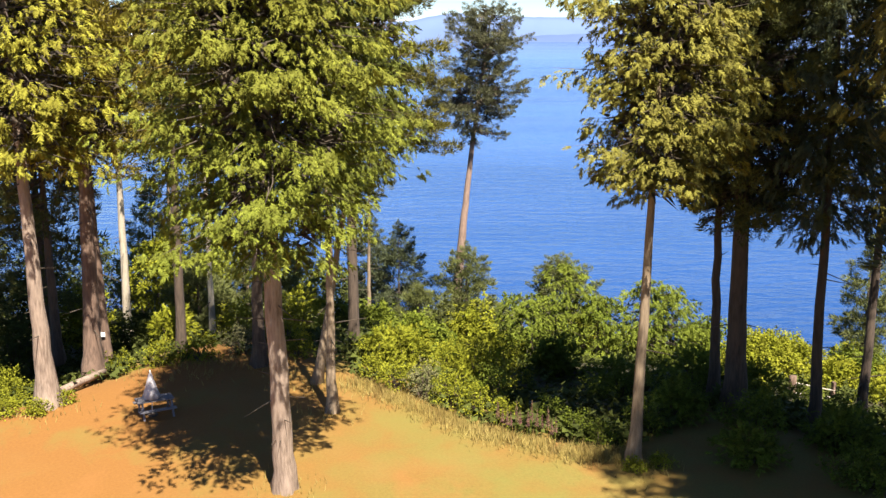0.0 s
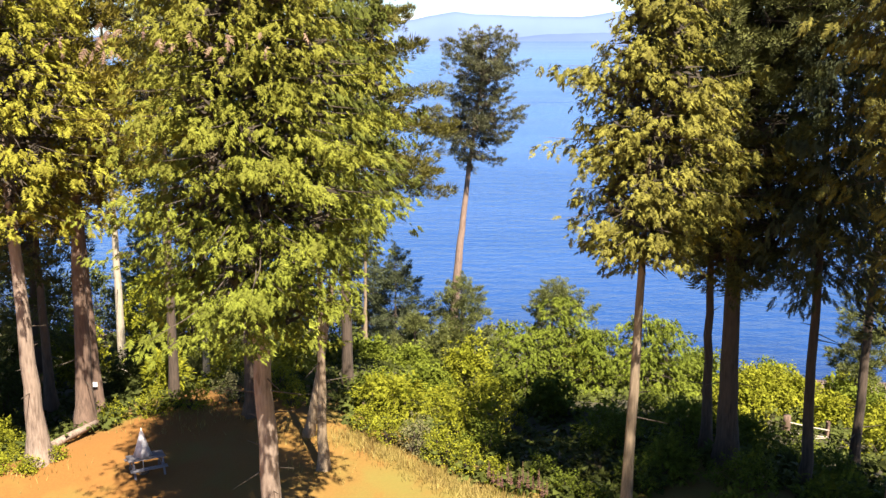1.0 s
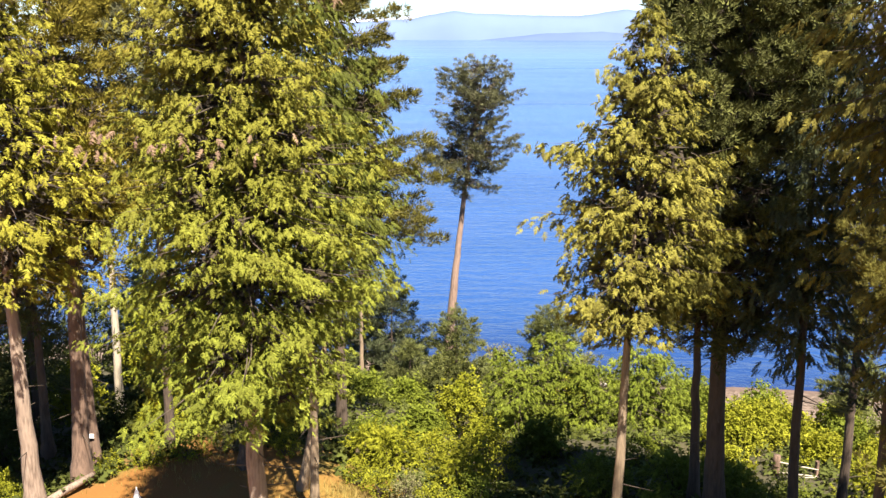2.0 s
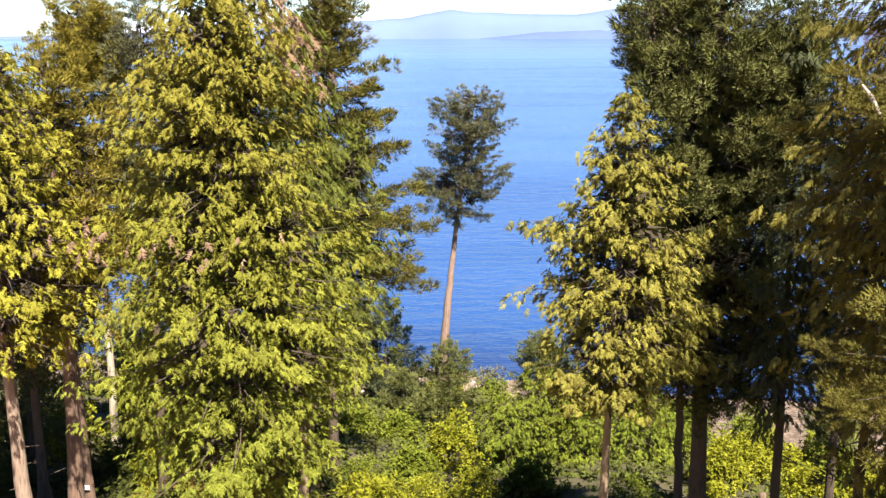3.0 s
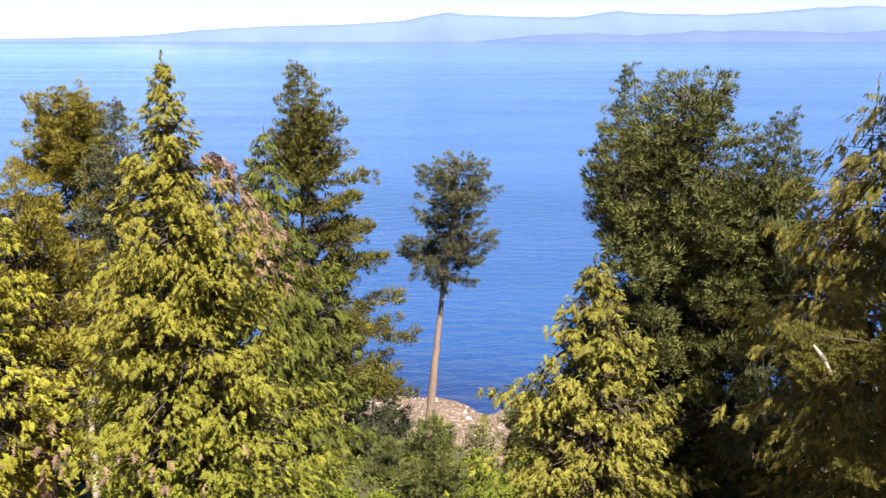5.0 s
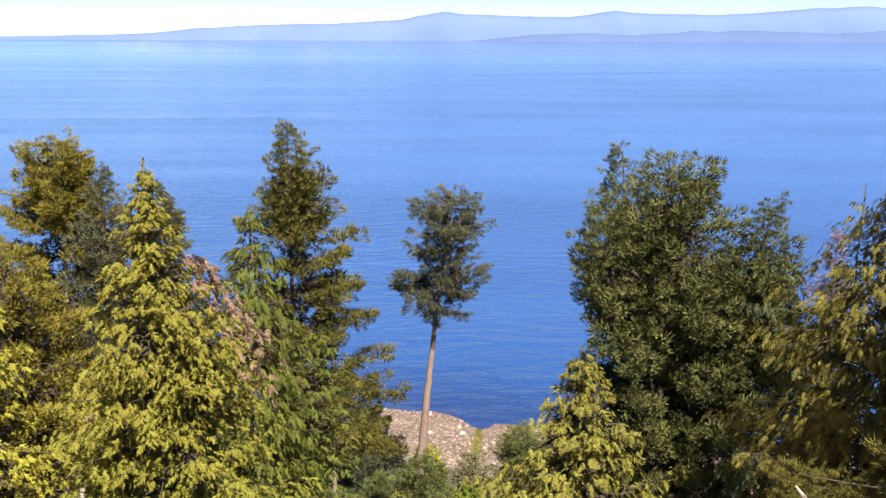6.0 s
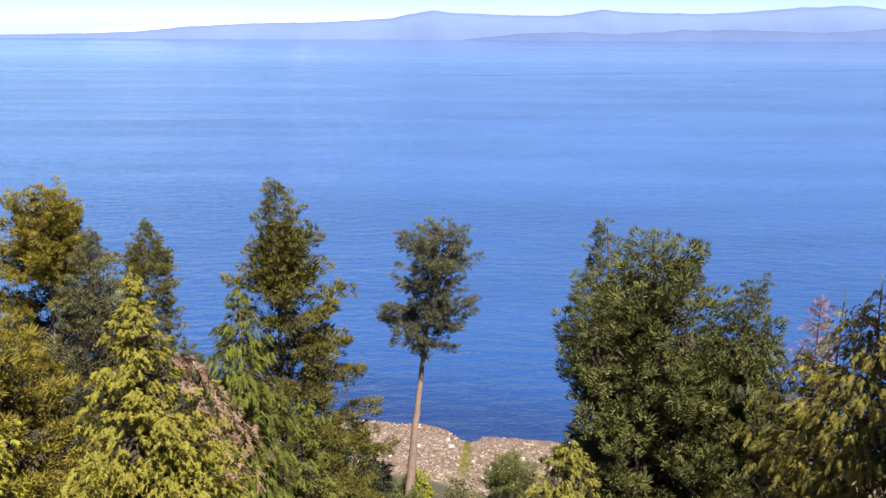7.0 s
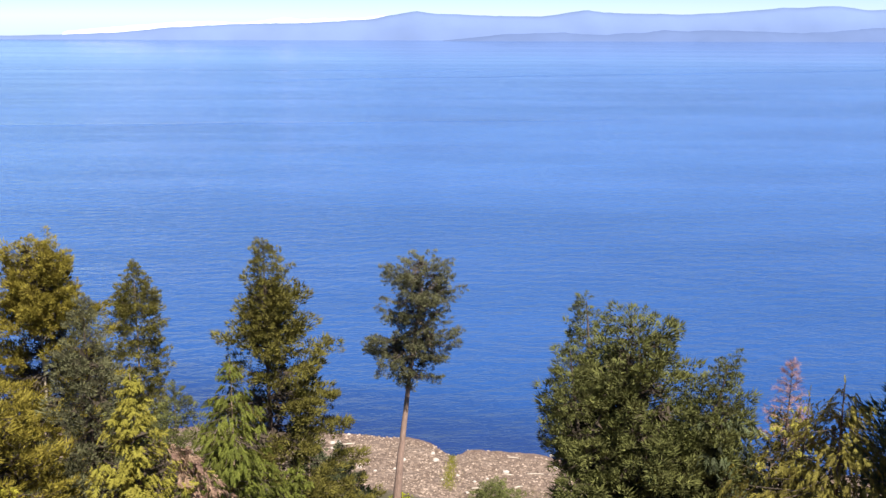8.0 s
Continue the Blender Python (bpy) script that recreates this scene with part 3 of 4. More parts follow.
def bush(label, at, width, height, mat, seed, count, size, sprays=None, group="bushes on the slope", name="bush"):
    """A bush or young leafy tree: stems, and a crown of uneven leafy lobes."""
    rng = np.random.default_rng(seed)
    rnd = random.Random(seed)
    root = thing(name, at, label, "bush" if name == "bush" else "shrub", group)
    n = 9
    lobes = [(0, 0, height * 0.45, width * 0.36), (rnd.uniform(-0.1, 0.1) * width, 0, height * 0.78, width * 0.24)]
    for k in range(n):
        a, f = k * 2.4 + rnd.uniform(-0.4, 0.4), (k + 0.5) / n
        rr = width * 0.5 * (1 - 0.62 * f) * rnd.uniform(0.55, 0.9)
        lobes.append((rr * math.cos(a), rr * math.sin(a), height * (0.16 + 0.72 * f) * rnd.uniform(0.85, 1.1), width * rnd.uniform(0.15, 0.24)))
    tubes, pos, out, siz = [], [], [], []
    area = sum(l[3] ** 2 for l in lobes)
    for dx, dy, z, r in lobes:
        c = Vector((dx, dy, z))
        tubes.append(tube([(dx * 0.1, dy * 0.1, -0.3), (dx * 0.6, dy * 0.6, z * 0.6), c], [0.05 + r * 0.02, 0.04, 0.01], 5))
        for _ in range(int(count * r * r / area)):
            d = Vector((rnd.gauss(0, 1), rnd.gauss(0, 1), rnd.gauss(0.3, 0.9))).normalized()
            lump = 1 + 0.55 * noise.noise(d * 2.3 + Vector((dx + seed, dy, z))) + 0.2 * noise.noise(d * 5.3 + Vector((seed, dx, dy)))
            q = c + d * (r * lump * rnd.uniform(0.75, 1.1))
            q.z = max(q.z, 0.05)
            o = d + Vector((rnd.gauss(0, 0.4), rnd.gauss(0, 0.4), rnd.gauss(0, 0.4)))
            pos.append(q), out.append(o), siz.append(size * rnd.uniform(0.6, 1.3))
    tagged(part("stem", joined("stem", tubes, BARK_DARK), root), kind="stuff")
    part("crown", scatter("crown", sprays or LEAF_CLUMPS, mat, pos, out, siz, rng), root)
    return root


# ---- ground, sea, far shore ----
EDGE_X = (-40, -22, -19, -14.6, -10, -6, -3.8, -0.6, 1.5, 4.8, 7.4, 9.5, 13, 15.5, 18, 25, 60)
EDGE_Y = (38, 40, 41, 46.5, 48.5, 48, 44.6, 41.4, 39.0, 37.1, 36.9, 38.5, 41, 36.5, 32.5, 31.5, 31)
DROP_D = (-400, 0, 4, 10, 20, 35, 60, 85, 110, 132, 150, 165, 190, 260)
DROP_Z = (0, 0, -0.5, -1.9, -4.6, -8.8, -18, -29, -40, -47.6, -49.6, -51, -53.5, -58)
SHORE_X = (-200, -60, -18, 2, 9, 12.4, 16, 21, 36, 60, 200)
SHORE_Y = (228, 222, 217.8, 213.8, 209.3, 203.5, 206.8, 206.6, 200.9, 196, 180)


def ground_z(x, y):
    edge = float(np.interp(x, EDGE_X, EDGE_Y))
    shore = float(np.interp(x, SHORE_X, SHORE_Y))
    k = min(1, max(0, (y - 48) / 60))
    k = k * k * (3 - 2 * k)
    d = (y - edge) * (1 - k) + (y - shore + 165) * k
    z = float(np.interp(d, DROP_D, DROP_Z))
    rough = min(1, max(0, d / 12))
    lumps = noise.noise(Vector((x * 0.12, y * 0.12, 0))) * 0.9 * rough + noise.noise(Vector((x * 0.4, y * 0.4, 3))) * 0.25 * rough
    if d > 125:
        lumps *= 0.25
    return z + lumps + 0.07 * noise.noise(Vector((x * 0.25, y * 0.25, 7)))


def sheet(name, xs, ys, height, mat, smooth=True):
    vs = [(x, y, height(x, y)) for y in ys for x in xs]
    n = len(xs)
    fs = [(j * n + i, j * n + i + 1, (j + 1) * n + i + 1, (j + 1) * n + i) for j in range(len(ys) - 1) for i in range(n - 1)]
    me = mesh_of(name, vs, fs, mat)
    me.polygons.foreach_set("use_smooth", np.full(len(fs), smooth))
    return new(name, me)


gx = [-900, -500, -300, -180, -120, -80] + [-60 + i for i in range(121)] + [80, 120, 180, 300, 500, 900]
gy = [-900, -400, -150, -60, -20, 0, 10, 18] + [24 + 0.8 * i for i in range(60)] + [72 + 2 * i for i in range(48)] + [168 + i for i in range(60)] + [235, 260, 300]
tagged(sheet("ground", gx, gy, ground_z, ground_material()), "dry straw-coloured lawn falling away to a wooded bluff and pebble beach", "ground", kind="structure")
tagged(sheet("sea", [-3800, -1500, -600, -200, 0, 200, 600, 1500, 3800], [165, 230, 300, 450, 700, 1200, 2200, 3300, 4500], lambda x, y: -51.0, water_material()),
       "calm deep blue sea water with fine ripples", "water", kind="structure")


def hills(name, label, crest, y, mat, seed):
    """A ridge of far hills: crest rows of (x, height over the sea)."""
    xs = np.linspace(crest[0][0], crest[-1][0], 220)
    vs, n = [], len(xs)
    for row, (share, back) in enumerate(((-0.05, 0), (0.45, 25), (0.8, 60), (1.0, 110), (-0.05, 260))):
        for x in xs:
            h = float(np.interp(x, [c[0] for c in crest], [c[1] for c in crest]))
            h += 3.5 * noise.noise(Vector((x * 0.012, seed, 0))) * min(1, h / 30) + 2 * noise.noise(Vector((x * 0.04, seed, row * 2.0))) * min(1, h / 30)
            vs.append((x, y + back + 15 * noise.noise(Vector((x * 0.01, row, seed))), -51 + h * share))
    fs = [(r * n + i, r * n + i + 1, (r + 1) * n + i + 1, (r + 1) * n + i) for r in range(4) for i in range(n - 1)]
    me = mesh_of(name, vs, fs, mat)
    me.polygons.foreach_set("use_smooth", np.ones(len(fs), dtype=bool))
    return tagged(new(name, me), label, "hills", kind="structure")


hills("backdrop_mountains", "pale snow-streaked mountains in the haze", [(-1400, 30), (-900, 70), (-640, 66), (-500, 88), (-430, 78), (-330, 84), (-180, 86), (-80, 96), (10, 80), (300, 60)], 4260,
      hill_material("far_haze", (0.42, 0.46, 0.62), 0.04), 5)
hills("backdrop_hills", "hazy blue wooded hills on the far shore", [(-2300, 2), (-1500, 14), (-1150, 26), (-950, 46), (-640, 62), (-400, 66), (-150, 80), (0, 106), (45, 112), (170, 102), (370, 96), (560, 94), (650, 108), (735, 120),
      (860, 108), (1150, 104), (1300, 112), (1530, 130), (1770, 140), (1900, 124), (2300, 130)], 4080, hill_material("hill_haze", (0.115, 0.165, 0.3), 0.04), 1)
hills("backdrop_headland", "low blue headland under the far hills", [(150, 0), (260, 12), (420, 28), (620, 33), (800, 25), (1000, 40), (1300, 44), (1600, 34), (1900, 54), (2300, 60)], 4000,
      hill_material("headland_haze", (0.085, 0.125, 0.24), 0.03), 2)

# ---- trees round the lawn ----
tree("cedar_tree", "tall broad cedar with a bare lower trunk, shading the lawn", (-5.73, 34.1, 0), (-6.15, 32.8, 29.8), 0.39,
     [(9.2, 2.6), (10.4, 4.4), (13, 5.0), (16, 4.7), (20, 3.6), (22.5, 2.7), (24.4, 1.95), (26.3, 1.2), (28, 0.6), (29.6, 0.15)], CEDAR_MAIN, BARK_BROWN, 1, 340, 16, 0.48, flare=0.4, stubs=14, dead=((25.4, 1.5, 0.6, 240), (23.4, 0.9, 0.4, 70), (18.5, 0.5, -1.9, 30)))
tree("cedar_tree", "yellow-green cedar with a flared grey-brown trunk at the lawn's corner", (-17.5, 42.4, 0), (-17.9, 42.0, 25.0), 0.4,
     [(10.6, 2.8), (11.8, 4.0), (13.5, 4.6), (17, 4.3), (20, 3.2), (23, 1.4), (24.8, 0.2)], CEDAR_YELLOW, BARK_BROWN, 2, 170, 8.5, 0.62, flare=0.85, stubs=8)
tree("cedar_tree", "drooping green cedar with a slim leaning trunk at the lawn's edge", (-4.82, 41.57, 0), (-5.0, 43.8, 26.5), 0.21,
     [(8.6, 1.0), (10, 2.3), (14, 3.1), (18, 3.0), (22, 2.2), (24.5, 1.0), (26.3, 0.15)], CEDAR_GREEN, BARK_GREY, 3, 220, 17, 0.5, style="weeping", stubs=5)
tree("cedar_tree", "slim cedar leaning over behind its neighbour", (-5.95, 45.35, 0), (-2.4, 46.0, 20.5), 0.2,
     [(9.0, 1.0), (11, 2.6), (14, 2.6), (18, 1.5), (20.3, 0.2)], CEDAR_GREEN, BARK_GREY, 4, 90, 8, 0.6, stubs=8)
tree("cedar_tree", "olive cedar with a slender pale trunk on the slope's brink", (7.37, 36.43, 0), (7.95, 36.9, 22.5), 0.24,
     [(10.4, 1.4), (11.4, 2.8), (13, 3.2), (15, 3.1), (17, 2.7), (18.5, 2.1), (20, 1.25), (21.3, 0.6), (22.4, 0.15)], CEDAR_OLIVE, BARK_GREY, 5, 200, 14, 0.54, stubs=2, lopsided=(0.1, 0.0), sparse=0.06, airy=0.06,
     arms=((16.6, 0.1, 4.2, 0.25), (12.8, -0.2, 4.4, 0.15), (14.2, -0.4, 4.4, 0.2), (14.8, 3.1, 4.2, 0.1), (17.4, 3.0, 3.6, 0.1), (12.4, 3.4, 3.8, 0.05)))
tree("fir_tree", "massive dark green fir with a broad many-topped crown", (12.98, 42.58, ground_z(12.98, 42.58)), (12.1, 42.0, 27.4), 0.48,
     [(8.4, 2.2), (10, 3.6), (15, 3.9), (20, 3.9), (22.5, 3.4), (24.5, 2.2), (26.6, 1.6), (27.8, 1.1), (28.6, 0.5)], FIR_GREEN, BARK_DARK, 6, 290, 10, 0.66, style="fir", stubs=8, lopsided=(0.12, 0.0),
     tops=((21, -1.9, 1.8, 8.0, 1.5), (20, -3.0, -0.7, 7.6, 1.6), (20, 3.4, -1.4, 7.2, 1.6), (17, 3.2, -1.4, 7.4, 1.8)))
# darker needles here stand for the shade behind the massive fir
tree("fir_tree", "slim dark-stemmed fir close behind the massive one", (12.6, 44.6, ground_z(12.6, 44.6)), (12.0, 45.0, 21.0), 0.26,
     [(9.0, 1.4), (11.5, 3.0), (18, 2.6), (20.8, 0.3)], FIR_DARK, BARK_DARK, 7, 130, 10, 0.75, style="fir", stubs=6)
tree("spruce_tree", "tall golden-green spruce with boughs hung like curtains", (16.3, 31.0, 0), (16.06, 30.9, 29.9), 0.45,
     [(9.5, 1.2), (12, 2.4), (16, 3.4), (20, 4.2), (24, 3.8), (26.5, 2.8), (28.5, 1.3), (29.7, 0.15)], SPRUCE_OLIVE, BARK_DARK, 8, 220, 14, 0.5, style="weeping", stubs=8, tier=0.9)
tree("spruce_tree", "narrow olive spruce with hooked hanging boughs", (15.6, 32.4, 0), (15.5, 32.1, 29.2), 0.22,
     [(12, 0.8), (14, 1.8), (20, 1.9), (25, 1.5), (28, 0.8), (29.1, 0.2)], SPRUCE_OLIVE, BARK_DARK, 44, 120, 14, 0.4, style="weeping", stubs=6, tier=0.8)
FIR_NEAR = tree("fir_tree", "spreading green fir with a bleached broken bough", (17.5, 23.5, 0), (17.4, 23.5, 31.0), 0.5,
                [(6.0, 3.0), (9, 5.4), (16, 6.0), (20, 5.2), (24, 3.4), (27, 2.0), (29.5, 1.0), (30.8, 0.3)], FIR_OLIVE, BARK_DARK, 9, 180, 10, 0.5, style="fir", stubs=6, fine_arms=0.5,
                arms=((23.4, 2.98, 6.9, 0.02), (23.1, 3.06, 6.3, 0.0), (22.6, 2.86, 6.6, 0.02), (21.0, 3.2, 6.2, 0.0),
                      (16.7, 3.38, 8.4, 0.03), (16.4, 3.33, 7.6, 0.0), (16.9, 3.3, 7.2, 0.02), (16.2, 3.42, 7.0, 0.0), (16.5, 3.22, 6.4, 0.02)))
part("broken_bough", joined("broken_bough", [tube([(-6.25, 1.05, 23.3), (-6.02, 0.97, 23.0), (-5.82, 0.9, 22.6)], [0.025, 0.06, 0.045], 8)], DEADWOOD), FIR_NEAR, "bleached broken bough")
# foliage colour darkened in place of the shade it stands in
tree("cedar_tree", "weeping cedar with shade-darkened foliage and a straight dark trunk", (16.0, 41.2, ground_z(16.0, 41.2)), (15.6, 41.4, 26.5), 0.26,
     [(9.0, 1.6), (10.5, 3.0), (17, 3.4), (22, 2.8), (25, 1.5), (26.4, 0.3)], FIR_DARK, BARK_DARK, 10, 190, 12, 0.6, style="weeping", stubs=8)
tree("cedar_tree", "ragged cedar with a dead pinkish top", (21.0, 48.0, ground_z(21.0, 48.0)), (21.6, 48.6, 24.4), 0.26,
     [(10.0, 2.0), (12, 3.2), (20, 2.6), (22.5, 1.6), (24.3, 0.9)], CEDAR_OLIVE, BARK_DARK, 11, 120, 9, 0.64, stubs=10, bare=(23.0, 27.4, 1.35, 60))
# these three firs stand out of view, added to shade the right-hand trees
tree("fir_tree", "dense fir beside the lawn, added out of view to cast shade", (23.3, 27.2, 0), (23.2, 27.2, 40.5), 0.55,
     [(3.0, 3.0), (9, 4.6), (16, 4.6), (28, 4.6), (34, 4.2), (38, 2.6), (41.3, 0.3)], FIR_GREEN, BARK_DARK, 27, 200, 4.4, 1.5, style="fir", near=False)
tree("fir_tree", "dense fir beside the lawn, added out of view to cast shade", (20.3, 17.5, 0), (20.3, 17.5, 42.0), 0.6,
     [(6.0, 3.0), (12, 5.0), (20, 5.5), (28, 5.0), (36, 4.2), (39.5, 2.6), (41.8, 0.3)], FIR_GREEN, BARK_DARK, 33, 200, 4.6, 1.7, style="fir", near=False)
tree("fir_tree", "dense fir beside the lawn, added out of view to cast shade", (19.4, 25.0, 0), (19.4, 25.0, 33.5), 0.5,
     [(5.0, 2.5), (10, 3.8), (22, 3.8), (28, 2.8), (33.2, 0.4)], FIR_GREEN, BARK_DARK, 46, 130, 4.4, 1.5, style="fir", near=False)
for x, y, top, seed in ((-25.5, 53.0, 22.0, 34), (-28.5, 46.0, 24.0, 35), (-24.0, 59.0, 21.0, 36)):
    tree("fir_tree", "dark fir in the wood's shady edge", (x, y, ground_z(x, y)), (x, y, top), 0.35,
         [(4.0, 1.5), (8, 3.4), (14, 3.2), (19, 1.8), (top - 0.5, 0.2)], FIR_GREEN, BARK_DARK, seed, 120, 5.5, 0.9, style="fir", near=False, stubs=6)
# a further shade caster beyond the right edge of the view
tree("fir_tree", "dense fir beside the lawn, added out of view to cast shade", (21.0, 34.3, ground_z(21.0, 34.3)), (21.3, 34.3, 30.0), 0.5,
     [(3.0, 2.5), (9, 4.4), (20, 4.4), (24, 2.8), (29.7, 0.3)], FIR_DARK, BARK_DARK, 28, 170, 4.4, 1.2, style="fir", near=False)
tree("fir_tree", "tall fir with tiered boughs reaching out over the slope", (-5.25, 57.5, -2.8), (-5.37, 57.7, 28.4), 0.36,
     [(11.5, 1.6), (13, 4.0), (16, 4.0), (20, 3.3), (23, 2.6), (25, 1.9), (27.5, 1.35), (29.5, 0.8), (31.1, 0.2)], FIR_OLIVE, BARK_DARK, 12, 170, 14, 0.7, style="fir", stubs=8, lopsided=(0.15, 0), tier=1.7, sparse=0.15, spire=60,
     arms=((13.2, 0.1, 6.6, -0.12), (14.4, -0.5, 5.8, -0.12), (16.6, -0.2, 6.2, -0.08), (18.2, 0.2, 5.4, -0.06), (20.4, -0.1, 4.3, 0.0), (22.2, -0.3, 3.8, 0.0), (24.8, 0.0, 3.5, 0.05), (25.4, 3.2, 2.4, 0.1)))
tree("fir_tree", "pale-trunked tall fir with tiered golden boughs", (-21.9, 67.7, -4.8), (-21.6, 67.4, 26.2), 0.3,
     [(13.0, 1.5), (15, 4.2), (20, 4.4), (25, 3.2), (29, 1.9), (31.2, 0.5)], FIR_GOLD, BARK_PALE, 13, 150, 14, 0.72, style="fir", stubs=4, tier=1.8, spire=36)
tree("fir_tree", "narrow blue-green fir among the cedars", (-13.9, 51.5, -0.8), (-13.55, 51.5, 27.0), 0.28,
     [(13, 1.0), (16, 2.2), (21, 1.9), (25, 1.1), (27.6, 0.15)], FIR_BLUE, BARK_DARK, 14, 110, 10, 0.66, style="fir", spire=30)
tree("fir_tree", "brown-barked fir with a bowed foot, standing close to its twin", (-17.05, 46.9, 0), (-17.3, 48.0, 24.0), 0.42,
     [(10, 1.6), (12, 3.4), (17, 3.2), (21, 1.8), (23.8, 0.2)], FIR_GOLD, BARK_UMBER, 15, 110, 6, 0.85, style="fir", bend=(0.25, 0), stubs=8)
tree("fir_tree", "brown-barked fir standing close to its bowed twin", (-16.85, 48.4, 0), (-17.5, 49.0, 21.5), 0.26,
     [(10, 1.2), (13, 2.4), (18, 1.6), (21.3, 0.2)], FIR_GOLD, BARK_UMBER, 16, 70, 6, 0.85, style="fir", stubs=6)
tree("fir_tree", "slim dark fir behind the broad cedar", (-9.1, 47.9, 0), (-8.9, 48.0, 22.0), 0.33,
     [(11, 1.0), (13, 2.2), (18, 1.8), (21.8, 0.2)], FIR_GREEN, BARK_DARK, 37, 70, 6, 0.8, style="fir", stubs=8)
tree("fir_tree", "pale-stemmed fir between the cedars", (-14.2, 60.0, ground_z(-14.2, 60.0)), (-14.3, 60.0, 19.0), 0.2,
     [(13, 0.8), (15, 1.8), (19, 1.2), (21.3, 0.2)], FIR_GREEN, BARK_PALE, 45, 50, 6, 0.8, style="fir", stubs=8, near=False)
tree("birch_tree", "thin pale birch stem in the dark wood", (-24.0, 60.0, -3.0), (-24.4, 60.0, 12.0), 0.1,
     [(12.5, 0.4), (13.5, 1.0), (14.8, 0.2)], LEAF_GREEN, BARK_PALE, 38, 20, 6, 0.6, near=False)
tree("fir_tree", "shaded dark fir in the wood's edge", (-20.7, 52.0, -1.0), (-20.9, 52.0, 23.0), 0.26,
     [(7, 1.2), (10, 3.0), (16, 3.0), (21, 1.4), (23.8, 0.2)], FIR_GREEN, BARK_DARK, 17, 100, 6, 0.85, style="fir", stubs=8)
tree("fir_tree", "small bright fir with a pointed top", (-19.0, 80.5, -9.4), (-19.65, 83.3, 21.2), 0.26,
     [(14, 1.0), (17, 2.2), (23, 2.3), (27, 1.5), (30.4, 0.15)], FIR_OLIVE, BARK_GREY, 18, 150, 12, 0.66, style="fir", spire=50, tier=1.1, near=False)
tree("fir_tree", "grey-trunked fir further down the slope", (-20.5, 75.0, -7.9), (-20.6, 75.0, 13.0), 0.27,
     [(11, 1.0), (13, 2.4), (17, 1.8), (20.7, 0.2)], FIR_GREEN, BARK_GREY, 19, 60, 4, 1.0, style="fir", stubs=6, near=False)
tree("fir_tree", "grey-trunked fir further down the slope", (-14.8, 74.0, -7.0), (-14.7, 74.0, 14.0), 0.27,
     [(11, 1.0), (13, 2.4), (17, 1.8), (20.7, 0.2)], FIR_GREEN, BARK_GREY, 20, 60, 4, 1.0, style="fir", stubs=6, near=False)
tree("fir_tree", "lone fir with a long bare leaning trunk and a clumped top", (1.0, 95.0, -15.5), (4.6, 96.0, 18.0), 0.56,
     [(20.8, 0.7), (22.2, 1.8), (23.8, 3.4), (25.5, 4.0), (27.5, 2.9), (29.8, 3.7), (31.8, 2.9), (33.2, 1.4)], FIR_BLUE, BARK_RED, 21, 150, 13, 0.62, style="fir", lopsided=(0.12, 3.3), bend=(-0.5, 0), sparse=0.2, airy=0.04,
     arms=((24.4, 3.1, 5.2, 0.03), (25.6, 3.4, 4.6, 0.05), (26.2, 0.2, 4.2, 0.0), (30.2, 0.1, 4.0, 0.15), (22.4, 0.0, 3.0, -0.35)))
tree("fir_tree", "weathered slim trunk with a few short boughs", (-7.4, 97.0, -16.5), (-7.1, 97.0, 7.0), 0.26,
     [(15, 0.6), (18, 1.6), (23.8, 0.2)], FIR_BLUE, BARK_GREY, 22, 30, 4, 0.9, style="fir", stubs=24, near=False)
